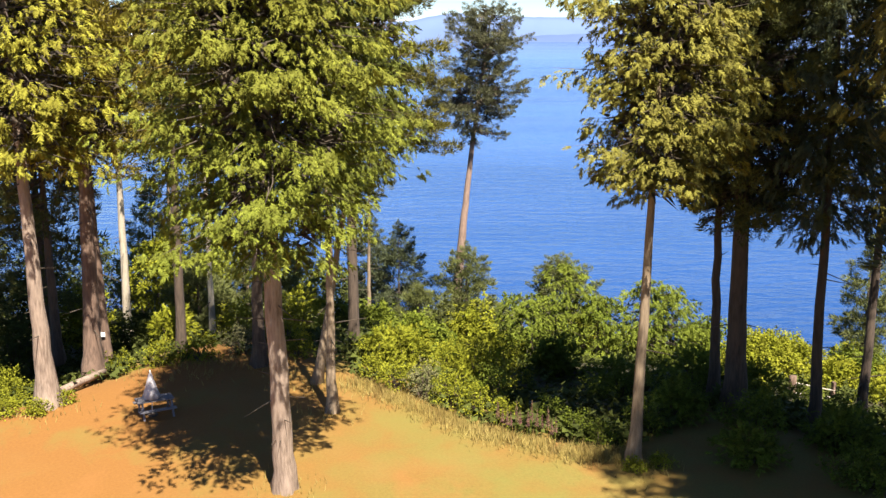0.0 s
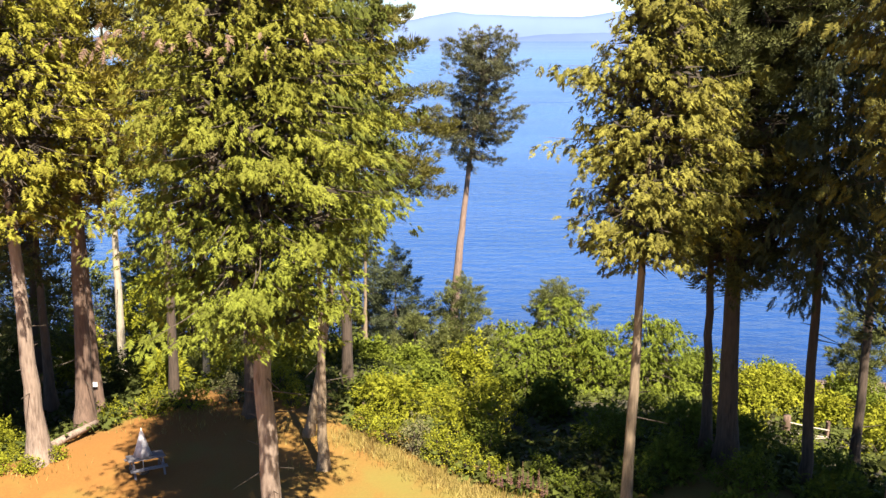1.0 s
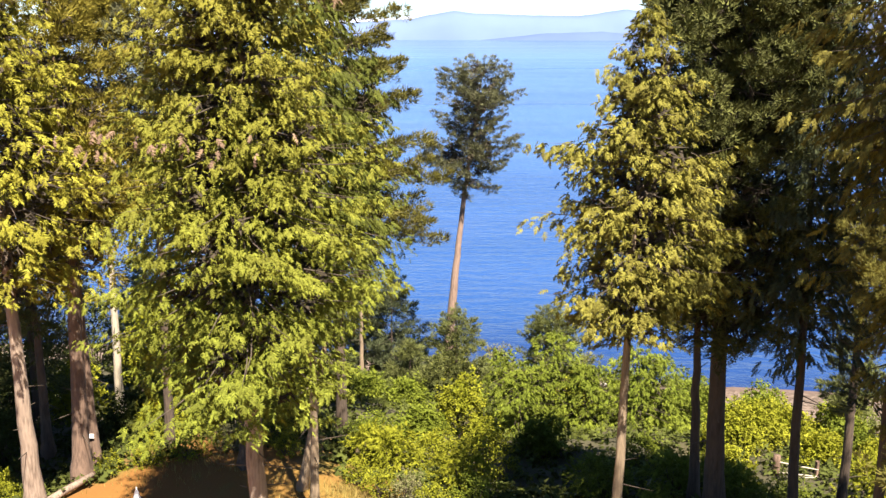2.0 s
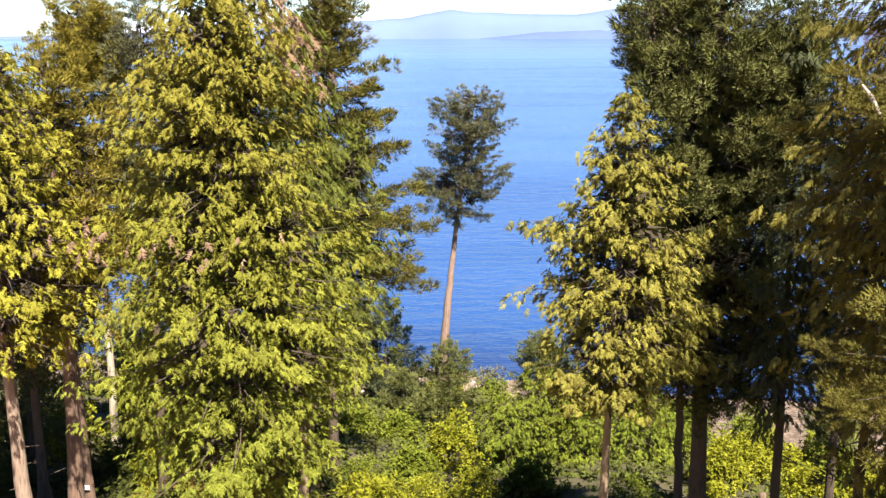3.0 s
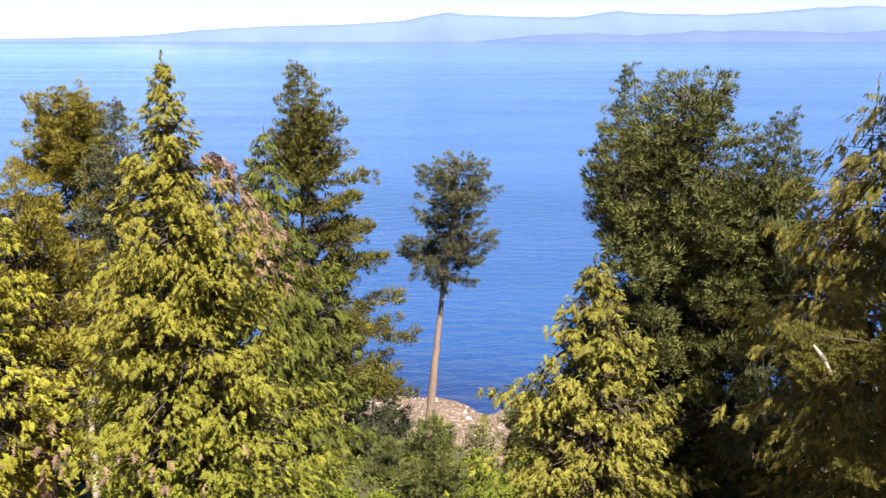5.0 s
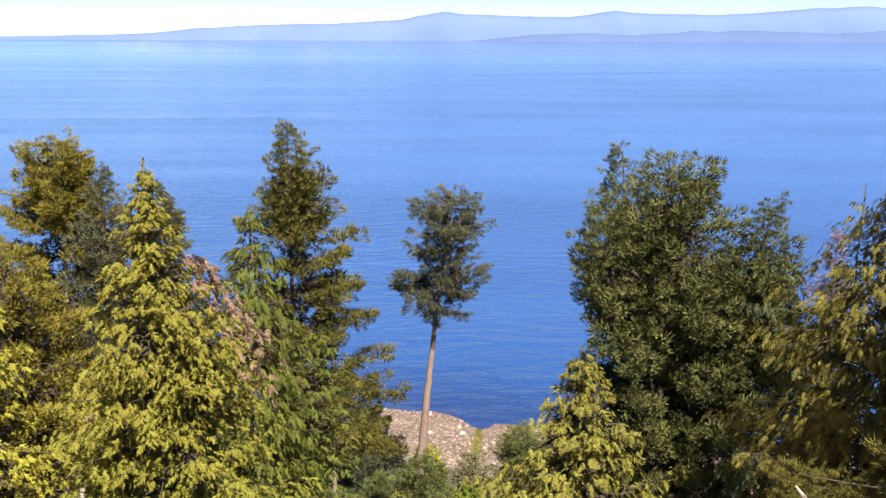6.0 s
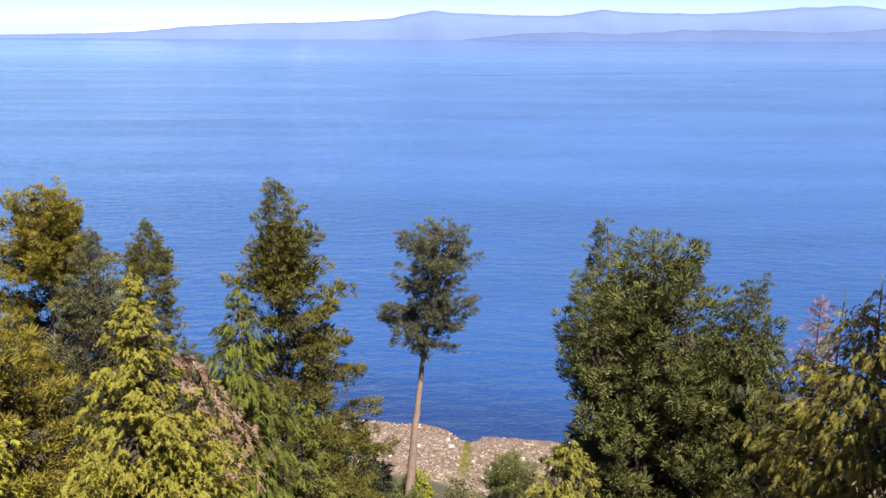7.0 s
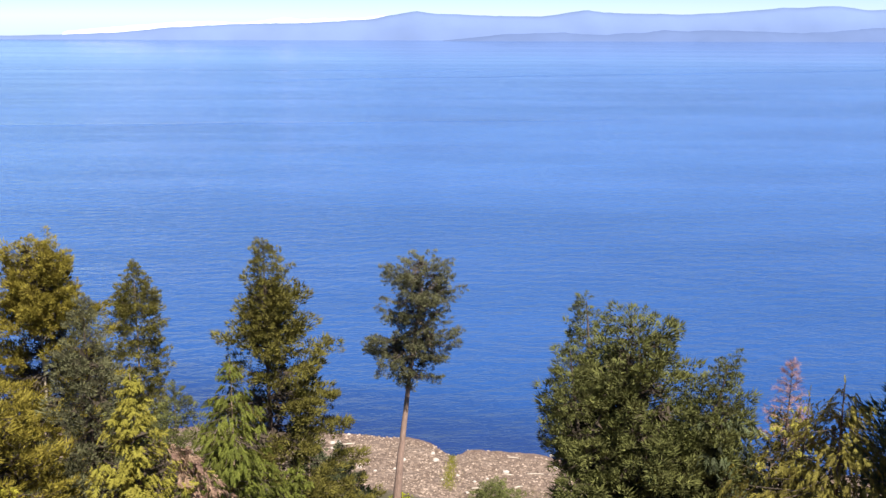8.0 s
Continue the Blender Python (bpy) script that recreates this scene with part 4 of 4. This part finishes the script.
for label, base, top, crown, seed, lop in (
        ("young blue-green spruce on the slope", (-4.6, 103.0, -19.5), (-4.6, 103, -3.6), [(0.5, 4.2), (5, 3.8), (10, 2.4), (15.7, 0.15)], 23, 0.2),
        ("young blue-green spruce on the slope", (-7.8, 106.0, -20.0), (-7.8, 106, -3.2), [(0.5, 3.6), (5, 3.4), (10, 2.2), (16.6, 0.15)], 24, 0),
        ("young pointed fir among the bushes", (1.9, 80.5, -11.0), (1.9, 80.5, -1.0), [(0.3, 3.4), (4, 2.9), (7, 1.7), (9.9, 0.1)], 25, 0),
        ("young spreading fir among the bushes", (11.3, 98.0, -17.5), (11.3, 98.0, -6.2), [(0.3, 3.4), (5, 3.0), (8, 2.6), (11.2, 0.5)], 26, 0.3),
        ("young fir at the wood's edge", (-11.2, 69.0, -7.5), (-11.2, 69.0, 1.5), [(0.3, 2.6), (4, 2.2), (9, 0.1)], 29, 0),
        ("young fir at the wood's edge", (-22.8, 78.0, -8.5), (-22.8, 78.0, 4.5), [(0.3, 3.2), (6, 2.6), (13, 0.1)], 30, 0),
        ("young fir at the wood's edge", (33.0, 76.0, -8.5), (33.0, 76.0, 0.5), [(0.3, 2.0), (4, 1.7), (8.5, 0.1)], 31, 0),
        ("young fir in the wood's edge", (-13.2, 66.0, -6.5), (-13.2, 66.0, 1.6), [(0.3, 2.8), (4, 2.2), (8, 0.1)], 41, 0),
        ("young fir in the wood's edge", (-10.0, 61.5, -4.8), (-10.0, 61.5, -0.2), [(0.3, 2.2), (2.5, 1.5), (4.5, 0.1)], 42, 0),
        ("young fir in the wood's edge", (-15.6, 62.5, -4.5), (-15.6, 62.5, 2.0), [(0.3, 2.4), (3.5, 1.8), (6.4, 0.1)], 43, 0),
        ("young fir low on the slope", (-2.2, 88.0, -12.0), (-2.2, 88.0, -6.5), [(0.3, 2.2), (3, 1.6), (5.4, 0.1)], 32, 0)):
    tree("spruce_tree", label, base, top, 0.2, crown, FIR_DARK if "blue-green" in label else FIR_YOUNG, BARK_DARK, seed, 84, 11, 0.95 if "blue-green" in label else 0.8, style="fir", tier=1.2, spire=20, lopsided=(lop, 0.0), near=False)

for x, y, top, w, seed in ((6.4, 70.5, -2.6, 2.9, 51), (9.0, 72.5, -0.7, 2.7, 52), (11.4, 71.5, -2.8, 2.4, 53), (15.4, 73.0, -2.0, 3.6, 54), (17.6, 75.0, -3.6, 2.8, 55)):
    h = top - ground_z(x, y)
    tree("cedar_tree", "dense young green cedar down the slope", (x, y, ground_z(x, y)), (x, y, top), 0.16,
         [(0.2, w * 0.9), (h * 0.4, w), (h * 0.7, w * 0.75), (h * 0.9, w * 0.35), (h, 0.1)], CEDAR_HEDGE, BARK_DARK, seed, 110, 6.5, 0.6, near=False)

# ---- bushes down the slope ----
LEAFY = {"green": (LEAF_GREEN, "dense green bush on the slope"), "yellow": (LEAF_YELLOW, "bright yellow-green bush on the slope"), "grey": (LEAF_GREY, "grey-green bush low on the bluff")}
# colour, x, y, width, height
for i, (tone, x, y, w, h) in enumerate((
        ("yellow", 2.0, 66, 4.4, 4.0), ("green", -0.6, 60, 3.8, 1.8), ("yellow", 0.4, 53.5, 3.4, 2.6), ("yellow", -1.8, 48.5, 3.4, 2.4),
        ("yellow", 3.2, 54.5, 4.0, 4.4), ("yellow", 1.8, 46.5, 3.4, 2.8), ("green", 12.6, 79, 4.4, 3.0), ("green", 21.0, 78, 5.0, 3.8),
        ("yellow", 10.8, 77, 4.4, 3.2), ("green", 7.0, 60, 3.6, 2.2), ("green", 8.8, 47.6, 3.4, 1.5), ("green", 9.0, 50, 3.6, 1.8), ("green", 12.5, 56, 3.4, 1.4),
        ("yellow", 23.5, 70, 5.0, 3.2), ("yellow", 27, 74, 5.2, 3.2), ("green", 30.5, 70, 5.0, 2.6), ("yellow", 21, 67, 4.4, 3.4), ("yellow", 27, 66, 4.2, 2.6), ("yellow", 29, 61, 3.8, 2.2), ("yellow", 32, 65, 4.6, 2.8),
        ("yellow", 19, 62, 3.4, 1.6), ("yellow", 18.0, 57, 3.2, 1.4), ("yellow", 34, 80, 5.6, 3.6), ("green", 30, 86, 5.6, 3.0), ("green", -3.4, 56, 3.8, 1.5), ("yellow", -3.0, 50, 3.0, 2.0), ("green", -2, 74, 4.4, 1.8),
        ("green", -5.0, 71, 4.4, 1.5), ("green", -8.0, 66, 4.2, 1.8), ("yellow", -8.5, 57, 3.6, 2.6), ("yellow", -11.5, 56, 3.6, 2.4), 
        ("yellow", -17.4, 69, 5.4, 7.6), ("yellow", -20.3, 71, 5.6, 9.0), ("yellow", -24.0, 65, 5.0, 5.0), ("green", -18.8, 60, 4.4, 3.0), ("yellow", -15.0, 54, 3.4, 2.0), ("green", -26, 60, 5.2, 6.0), ("green", -28, 69, 6.0, 8.0),
        ("green", -29, 56, 5.0, 5.2), ("green", -24, 54, 4.4, 3.6), ("yellow", -21.4, 46.5, 2.8, 1.5), ("green", -25, 48, 4.0, 3.0), ("green", -10, 84, 6.0, 6.0), ("green", -14, 88, 6.2, 7.0), ("green", -21, 93, 6.6, 8.0),
        ("green", -27, 88, 6.6, 8.0), ("green", 6, 86, 5.2, 4.6), ("yellow", 1, 92, 4.6, 3.4), ("grey", 11.9, 105, 5.4, 6.6), ("grey", 7, 109, 5.0, 5.6), ("grey", 16.5, 111, 5.4, 6.4), ("green", 20, 96, 5.6, 3.4),
        ("green", 26, 98, 6.0, 3.4), ("green", 14, 90, 5.0, 3.0), ("yellow", 2.0, 113, 5.0, 5.0), ("green", -3, 115, 5.6, 6.0), ("green", -10, 112, 6.0, 7.0), ("green", 22, 113, 6.0, 6.0), ("green", 34, 101, 6.0, 3.8),
        ("green", 30, 119, 7, 5), ("green", -18, 118, 7, 8), ("green", -28, 110, 7, 9), ("green", -34, 97, 7, 9), ("green", -36, 76, 6.5, 8), ("green", 38, 88, 6.0, 4), ("green", 12, 46.5, 3.2, 2.2), ("green", 15, 50, 3.4, 1.4),
        ("green", 10.0, 41.5, 3.0, 1.5), ("green", 13.0, 40.0, 3.0, 1.1), ("green", 16.0, 38.0, 3.2, 1.2), ("green", 18.5, 45, 3.6, 1.4), ("green", 15.0, 46, 3.4, 1.5), ("green", 20.0, 41.0, 3.4, 1.1), ("green", 11.8, 36.5, 2.6, 0.9), ("green", 15.5, 34.5, 2.8, 0.9), ("yellow", 26.0, 55, 4.2, 3.4), ("green", 19.5, 52, 3.4, 1.4))):
    mat, words = LEAFY[tone]
    # green bushes inside the wood take the darker leaf copy in place of shade
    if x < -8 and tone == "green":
        mat, words = LEAF_SHADED, "dark green bush in the shade of the wood"
    far = y > 58
    if not far and i % 2:
        bush(words.replace("bush", "leafy shrub"), (x, y, ground_z(x, y) - 0.1), w, h, mat, 100 + i, int(190 * w), 0.36, CEDAR_SPRAYS)
        continue
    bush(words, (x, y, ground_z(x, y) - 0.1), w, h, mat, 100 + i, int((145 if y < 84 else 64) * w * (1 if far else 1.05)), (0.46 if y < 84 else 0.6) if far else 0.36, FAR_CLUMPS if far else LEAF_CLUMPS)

# low weeds and ferns along the lawn's edge
for i, (tone, x, y, w, h) in enumerate((
        ("yellow", -14.2, 48.4, 2.2, 1.0), ("yellow", -16.0, 47.6, 1.8, 0.8), ("yellow", -12.4, 49.4, 2.2, 0.9), ("yellow", -18.6, 43.6, 1.6, 0.7), ("yellow", -19.8, 42.6, 2.0, 0.5), ("yellow", -18.9, 41.3, 1.5, 0.6),
        ("yellow", -21.5, 42.6, 2.2, 0.55), ("yellow", -20.3, 44.6, 2.4, 0.8), ("yellow", -16.9, 42.6, 1.2, 0.5), ("yellow", -17.6, 41.4, 1.3, 0.5), ("grey", -10.4, 50.2, 2.4, 1.3), ("yellow", -7.3, 49.6, 1.8, 1.2), ("yellow", -8.3, 51.6, 2.4, 1.8),
        ("yellow", -3.4, 46.2, 1.8, 1.2), ("yellow", -2.2, 44.6, 2.0, 1.5), ("grey", -0.9, 43.9, 2.0, 1.6), ("yellow", 0.3, 43.0, 2.2, 1.7), ("yellow", 1.4, 41.9, 1.8, 1.6), ("green", 2.2, 43.6, 2.4, 2.0), ("yellow", 2.6, 40.8, 1.5, 1.1),
        ("green", 5.4, 39.2, 1.6, 1.2), ("green", 6.3, 38.4, 1.6, 1.0), ("green", 4.6, 41.2, 2.0, 1.0), ("yellow", 7.25, 35.75, 0.9, 0.4), ("yellow", 8.3, 36.0, 1.0, 0.4), ("green", 8.4, 40.0, 2.2, 1.4), ("green", 10.6, 43, 2.6, 1.6))):
    mat, words = LEAFY[tone]
    bush(words.split(" bush")[0] + " weeds along the lawn's edge", (x, y, ground_z(x, y) - 0.05), w, h, mat, 300 + i, int(115 * w), 0.28, group="weeds along the lawn", name="weed_clump")


# low salal and fern cover on the slope, its leaf colour darkened as if shaded
rg = np.random.default_rng(31)
spots = []
while len(spots) < 10000:
    x, y = rg.uniform(-36, 40), 38 + 86 * rg.random() ** 2.1
    if y > float(np.interp(x, EDGE_X, EDGE_Y)) + 1.5 and noise.noise(Vector((x * 0.3, y * 0.3, 9))) > -0.35:
        spots.append((x, y, ground_z(x, y) + rg.uniform(0.05, 0.55)))
tagged(new("undergrowth", scatter("undergrowth", FAR_CLUMPS, LEAF_SHADED, spots, [(rg.normal(0, 1), rg.normal(0, 1), rg.uniform(0.2, 1.2)) for _ in spots], rg.uniform(0.5, 1.1, len(spots)), rg)),
       "low salal and fern cover on the slope in shade-darkened green", "undergrowth", kind="stuff")


def blades(name, label, spots, mat, seed, height, category="grass"):
    """Grass as one object: thin upright blades at (x, y, spread, count)."""
    rng = np.random.default_rng(seed)
    vs, fs, k = [], [], 0
    for x, y, spread, count in spots:
        for _ in range(count):
            px, py = x + rng.normal(0, spread), y + rng.normal(0, spread)
            z = ground_z(px, py)
            a, h, w = rng.uniform(0, 6.28), height * rng.uniform(0.5, 1.2), 0.012 + 0.012 * rng.random()
            lx, ly = rng.normal(0, 0.3) * h, rng.normal(0, 0.3) * h
            vs += [(px - w * math.cos(a), py - w * math.sin(a), z), (px + w * math.cos(a), py + w * math.sin(a), z), (px + lx, py + ly, z + h)]
            fs.append((k, k + 1, k + 2))
            k += 3
    return tagged(new(name, mesh_of(name, vs, fs, mat)), label, category, kind="stuff")


edge = [(x, float(np.interp(x, EDGE_X, EDGE_Y)) + 0.2) for x in np.arange(-4.2, 7.2, 0.3)]
blades("dry_grass", "tall dry straw-coloured grass along the lawn's edge", [(x, y, 0.5, 110) for x, y in edge], STRAW, 5, 0.42)
blades("dry_grass", "short dry grass round the tree feet", [(-5.7, 33.6, 0.9, 120), (-17.5, 41.8, 1.0, 160), (-4.9, 41.2, 0.8, 90), (-6.2, 45.0, 1.0, 120), (7.4, 36.1, 0.8, 160), (-13.5, 47.5, 1.6, 260), (-10.5, 48.6, 1.4, 300)], STRAW, 6, 0.3)
blades("beach_grass", "green grass strip running down to the water", [(10.6 + 0.09 * k, 184 + k * 1.0, 0.85 - 0.02 * k, 110) for k in range(20)], LEAF_YELLOW, 7, 0.7)
blades("beach_grass", "grey-green grass on the backshore", [(x, 180 + 1.5 * math.sin(x), 1.6, 70) for x in np.arange(15, 36, 1.2)], LEAF_GREY, 8, 0.9)

# ---- flowers ----
for i in range(13):
    rf = random.Random(500 + i)
    x, y = 2.2 + i * 0.2 + rf.uniform(-0.08, 0.08), 39.6 - 0.09 * i + rf.uniform(-0.4, 0.4)
    h = rf.uniform(0.9, 1.7)
    f = thing("fireweed", (x, y, ground_z(x, y)), "tall fireweed stalk gone to pinkish seed", "flower", "fireweed by the lawn")
    stalk = part("stalk", joined("stalk", [tube([(0, 0, -0.05), (0.03, 0, h * 0.6), (0.05, 0, h)], [0.014, 0.011, 0.005], 5)], LEAF_GREEN), f)
    n = 46
    pos = [(0.04, 0, h * (0.45 + 0.55 * k / n)) for k in range(n)]
    out = [(math.cos(k * 2.4), math.sin(k * 2.4), 0.5) for k in range(n)]
    part("spike", scatter("spike", LEAF_CLUMPS, PINK, pos, out, [0.13 * (1.1 - 0.8 * k / n) for k in range(n)], np.random.default_rng(i)), stalk, "faded pink flower spike")

# ---- things on the lawn ----
BOARD = painted("weathered_blue_grey_boards", (0.2, 0.186, 0.205))
CANVAS = painted("faded_canvas", (0.5, 0.47, 0.5), 0.85)
WHITE = painted("white_paint", (0.8, 0.8, 0.78), 0.5)


def box(x0, y0, z0, x1, y1, z1, mat, edge=0.008):
    bm = bmesh.new()
    bmesh.ops.create_cube(bm, size=1)
    bmesh.ops.transform(bm, matrix=Matrix.Translation(((x0 + x1) / 2, (y0 + y1) / 2, (z0 + z1) / 2)) @ Matrix.Diagonal((x1 - x0, y1 - y0, z1 - z0, 1)), verts=bm.verts)
    bmesh.ops.bevel(bm, geom=bm.edges[:], offset=edge, segments=1, affect="EDGES")
    return bm, mat


def slanted(p, q, w, d, mat):
    """A board from p to q, w wide along y and d deep."""
    p, q = Vector(p), Vector(q)
    bm, m = box(-w / 2, -d / 2, 0, w / 2, d / 2, (q - p).length, mat)
    bm.transform(Matrix.Translation(p) @ (q - p).to_track_quat("Z", "Y").to_matrix().to_4x4())
    return bm, m


table = thing("picnic_table", (-12.45, 41.3, 0), "weathered blue-grey wooden picnic table with benches under the cedar", "table", turn=28)
for k in range(5):
    y = -0.36 + 0.15 * k
    part("table_board", box(-0.78, y, 0.715, 0.78, y + 0.135, 0.755, BOARD), table)
for s in (-1, 1):
    for k in range(2):
        y = s * 0.66 - 0.14 + 0.15 * k
        part("bench_board", box(-0.78, y, 0.42, 0.78, y + 0.135, 0.46, BOARD), table)
for x in (-0.62, 0.62):
    part("crossbar", box(x - 0.02, -0.8, 0.375, x + 0.02, 0.8, 0.42, BOARD), table)
    part("top_batten", box(x - 0.02, -0.36, 0.67, x + 0.02, 0.36, 0.715, BOARD), table)
    for s in (-1, 1):
        part("leg", slanted((x + 0.045, s * 0.6, 0), (x + 0.045, s * 0.24, 0.7), 0.09, 0.04, BOARD), table)
brolly = thing("patio_umbrella", (-12.55, 41.25, 0), "folded faded patio umbrella with a white cap by the table", "umbrella")
part("pole", joined("pole", [tube([(0, 0, 0.02), (0, 0, 1.97)], [0.02, 0.02], 10)], WHITE), brolly)
part("base", joined("base", [tube([(0, 0, 0.0), (0, 0, 0.05), (0, 0, 0.09), (0, 0, 0.1)], [0.22, 0.22, 0.1, 0.0], 16)], BARK_DARK), brolly)
canopy = part("canopy", joined("canopy", [tube([(0, 0, 0.84), (0, 0, 0.8), (0, 0, 1.15), (0, 0, 1.5), (0, 0, 1.85), (0, 0, 1.98)], [0.2, 0.36, 0.25, 0.16, 0.07, 0.015], 24, lambda i, th: 0.16 * math.sin(8 * th))], CANVAS), brolly, "folded grey canvas")
part("cap", joined("cap", [tube([(0, 0, 1.94), (0, 0, 1.96), (0, 0, 2.02), (0, 0, 2.08)], [0.03, 0.035, 0.03, 0.0], 12)], WHITE), canopy, "white cap")
log = thing("log", (-16.9, 45.1, 0), "fallen grey-brown log at the lawn's edge", "log", turn=68)
part("trunk", joined("trunk", [tube([(-1.5, 0, 0.13), (-1.48, 0, 0.14), (-0.5, 0.03, 0.16), (0.5, 0.0, 0.16), (1.5, 0.05, 0.13), (1.52, 0.05, 0.13)], [0.0, 0.19, 0.18, 0.17, 0.15, 0.0], 12, lambda i, th: 0.08 * math.sin(3 * th + i))], BARK_BROWN), log)
sign = thing("sign", (-16.85, 48.08, 1.5), "small white sign nailed to a fir trunk", "sign")
part("board", box(-0.13, -0.015, -0.12, 0.13, 0.015, 0.12, WHITE), sign)
fence = thing("rail_fence", (22.1, 60.7, ground_z(22.1, 60.7)), "weathered post with pale wooden rails on the slope", "fence")
gz = ground_z(22.1, 60.7)
part("post", joined("post", [tube([(0, 0, -0.4), (0, 0, 1.0), (0, 0, -5.15 - gz), (0, 0, -5.13 - gz)], [0.25, 0.24, 0.23, 0.0], 10, lambda i, th: 0.06 * math.sin(3 * th))], BARK_UMBER), fence)
part("post", joined("post", [tube([(2.6, 0, -0.9), (2.6, 0, 1.0), (2.6, 0, -6.9 - gz), (2.6, 0, -6.88 - gz)], [0.16, 0.15, 0.15, 0.0], 10)], BARK_UMBER), fence)
for a, b2 in ((-5.55, -6.1), (-6.25, -6.55), (-6.65, -6.6)):
    part("rail", joined("rail", [tube([(0.05, -0.12, a - gz), (1.4, -0.12, (a + b2) / 2 - gz - 0.03), (2.65, -0.12, b2 - gz)], [0.055, 0.05, 0.045], 6)], DEADWOOD), fence)

# ---- the beach ----
for i in range(8):
    rd = random.Random(700 + i)
    x = rd.uniform(-20, 38)
    y = float(np.interp(x, SHORE_X, SHORE_Y)) - rd.uniform(3, 26)
    L, r = rd.uniform(1.5, 4), rd.uniform(0.12, 0.22)
    d = thing("driftwood_log", (x, y, ground_z(x, y)), "bleached driftwood log on the pebble beach", "log", "driftwood", rd.uniform(-30, 40))
    part("trunk", joined("trunk", [tube([(-L / 2, 0, r * 0.7), (-L / 2 + 0.02, 0, r * 0.7), (0, rd.uniform(-0.2, 0.2), r * 0.8), (L / 2, 0, r * 0.6), (L / 2 + 0.02, 0, r * 0.6)], [0, r, r * 0.9, r * 0.6, 0], 8)], DEADWOOD), d)


def boulder(seed, r):
    bm = bmesh.new()
    bmesh.ops.create_icosphere(bm, subdivisions=2, radius=r)
    for v in bm.verts:
        v.co *= 1 + 0.35 * noise.noise(v.co * (1.3 / r) + Vector((seed, 0, 0)))
        v.co.z *= 0.65
    return bm, STONE


STONE = painted("grey_stone", (0.4, 0.36, 0.32), 0.9)
for i in range(26):
    rd = random.Random(800 + i)
    x = rd.uniform(-20, 40)
    y = float(np.interp(x, SHORE_X, SHORE_Y)) - rd.uniform(-2, 24)
    ob = new("boulder")
    bm, mat = boulder(i, rd.uniform(0.25, 0.7))
    me = bpy.data.meshes.new("boulder")
    bm.to_mesh(me), bm.free()
    me.materials.append(mat)
    bpy.data.objects.remove(ob)
    ob = new("boulder", me)
    ob.location = (x, y, ground_z(x, y) + 0.1)
    tagged(ob, "rounded grey boulder on the pebble beach", "rock", "boulders on the beach")
rng = np.random.default_rng(9)
vs, fs, k = [], [], 0
for _ in range(9000):
    x = rng.uniform(-24, 42)
    y = float(np.interp(x, SHORE_X, SHORE_Y)) - 34 * rng.random()
    z, r = ground_z(x, y), 0.1 + 0.28 * rng.random() ** 3
    a = rng.uniform(0, 6.28)
    vs += [(x + r * math.cos(a + q), y + r * math.sin(a + q), z) for q in (0, 1.6, 3.1, 4.7)] + [(x, y, z + r * 0.8)]
    fs += [(k, k + 1, k + 4), (k + 1, k + 2, k + 4), (k + 2, k + 3, k + 4), (k + 3, k, k + 4)]
    k += 5


def pebble_material():
    m, nt, b = material("pebbles", 0.9)
    g = nt.nodes.new("ShaderNodeNewGeometry")
    nt.links.new(ramp(nt, g.outputs["Random Per Island"], (0.0, (0.06, 0.04, 0.03)), (0.5, (0.14, 0.1, 0.075)), (1.0, (0.32, 0.25, 0.2))), b.inputs["Base Color"])
    return m


tagged(new("pebbles", mesh_of("pebbles", vs, fs, pebble_material())), "pale grey and tan cobbles on the beach", "pebbles", kind="stuff")
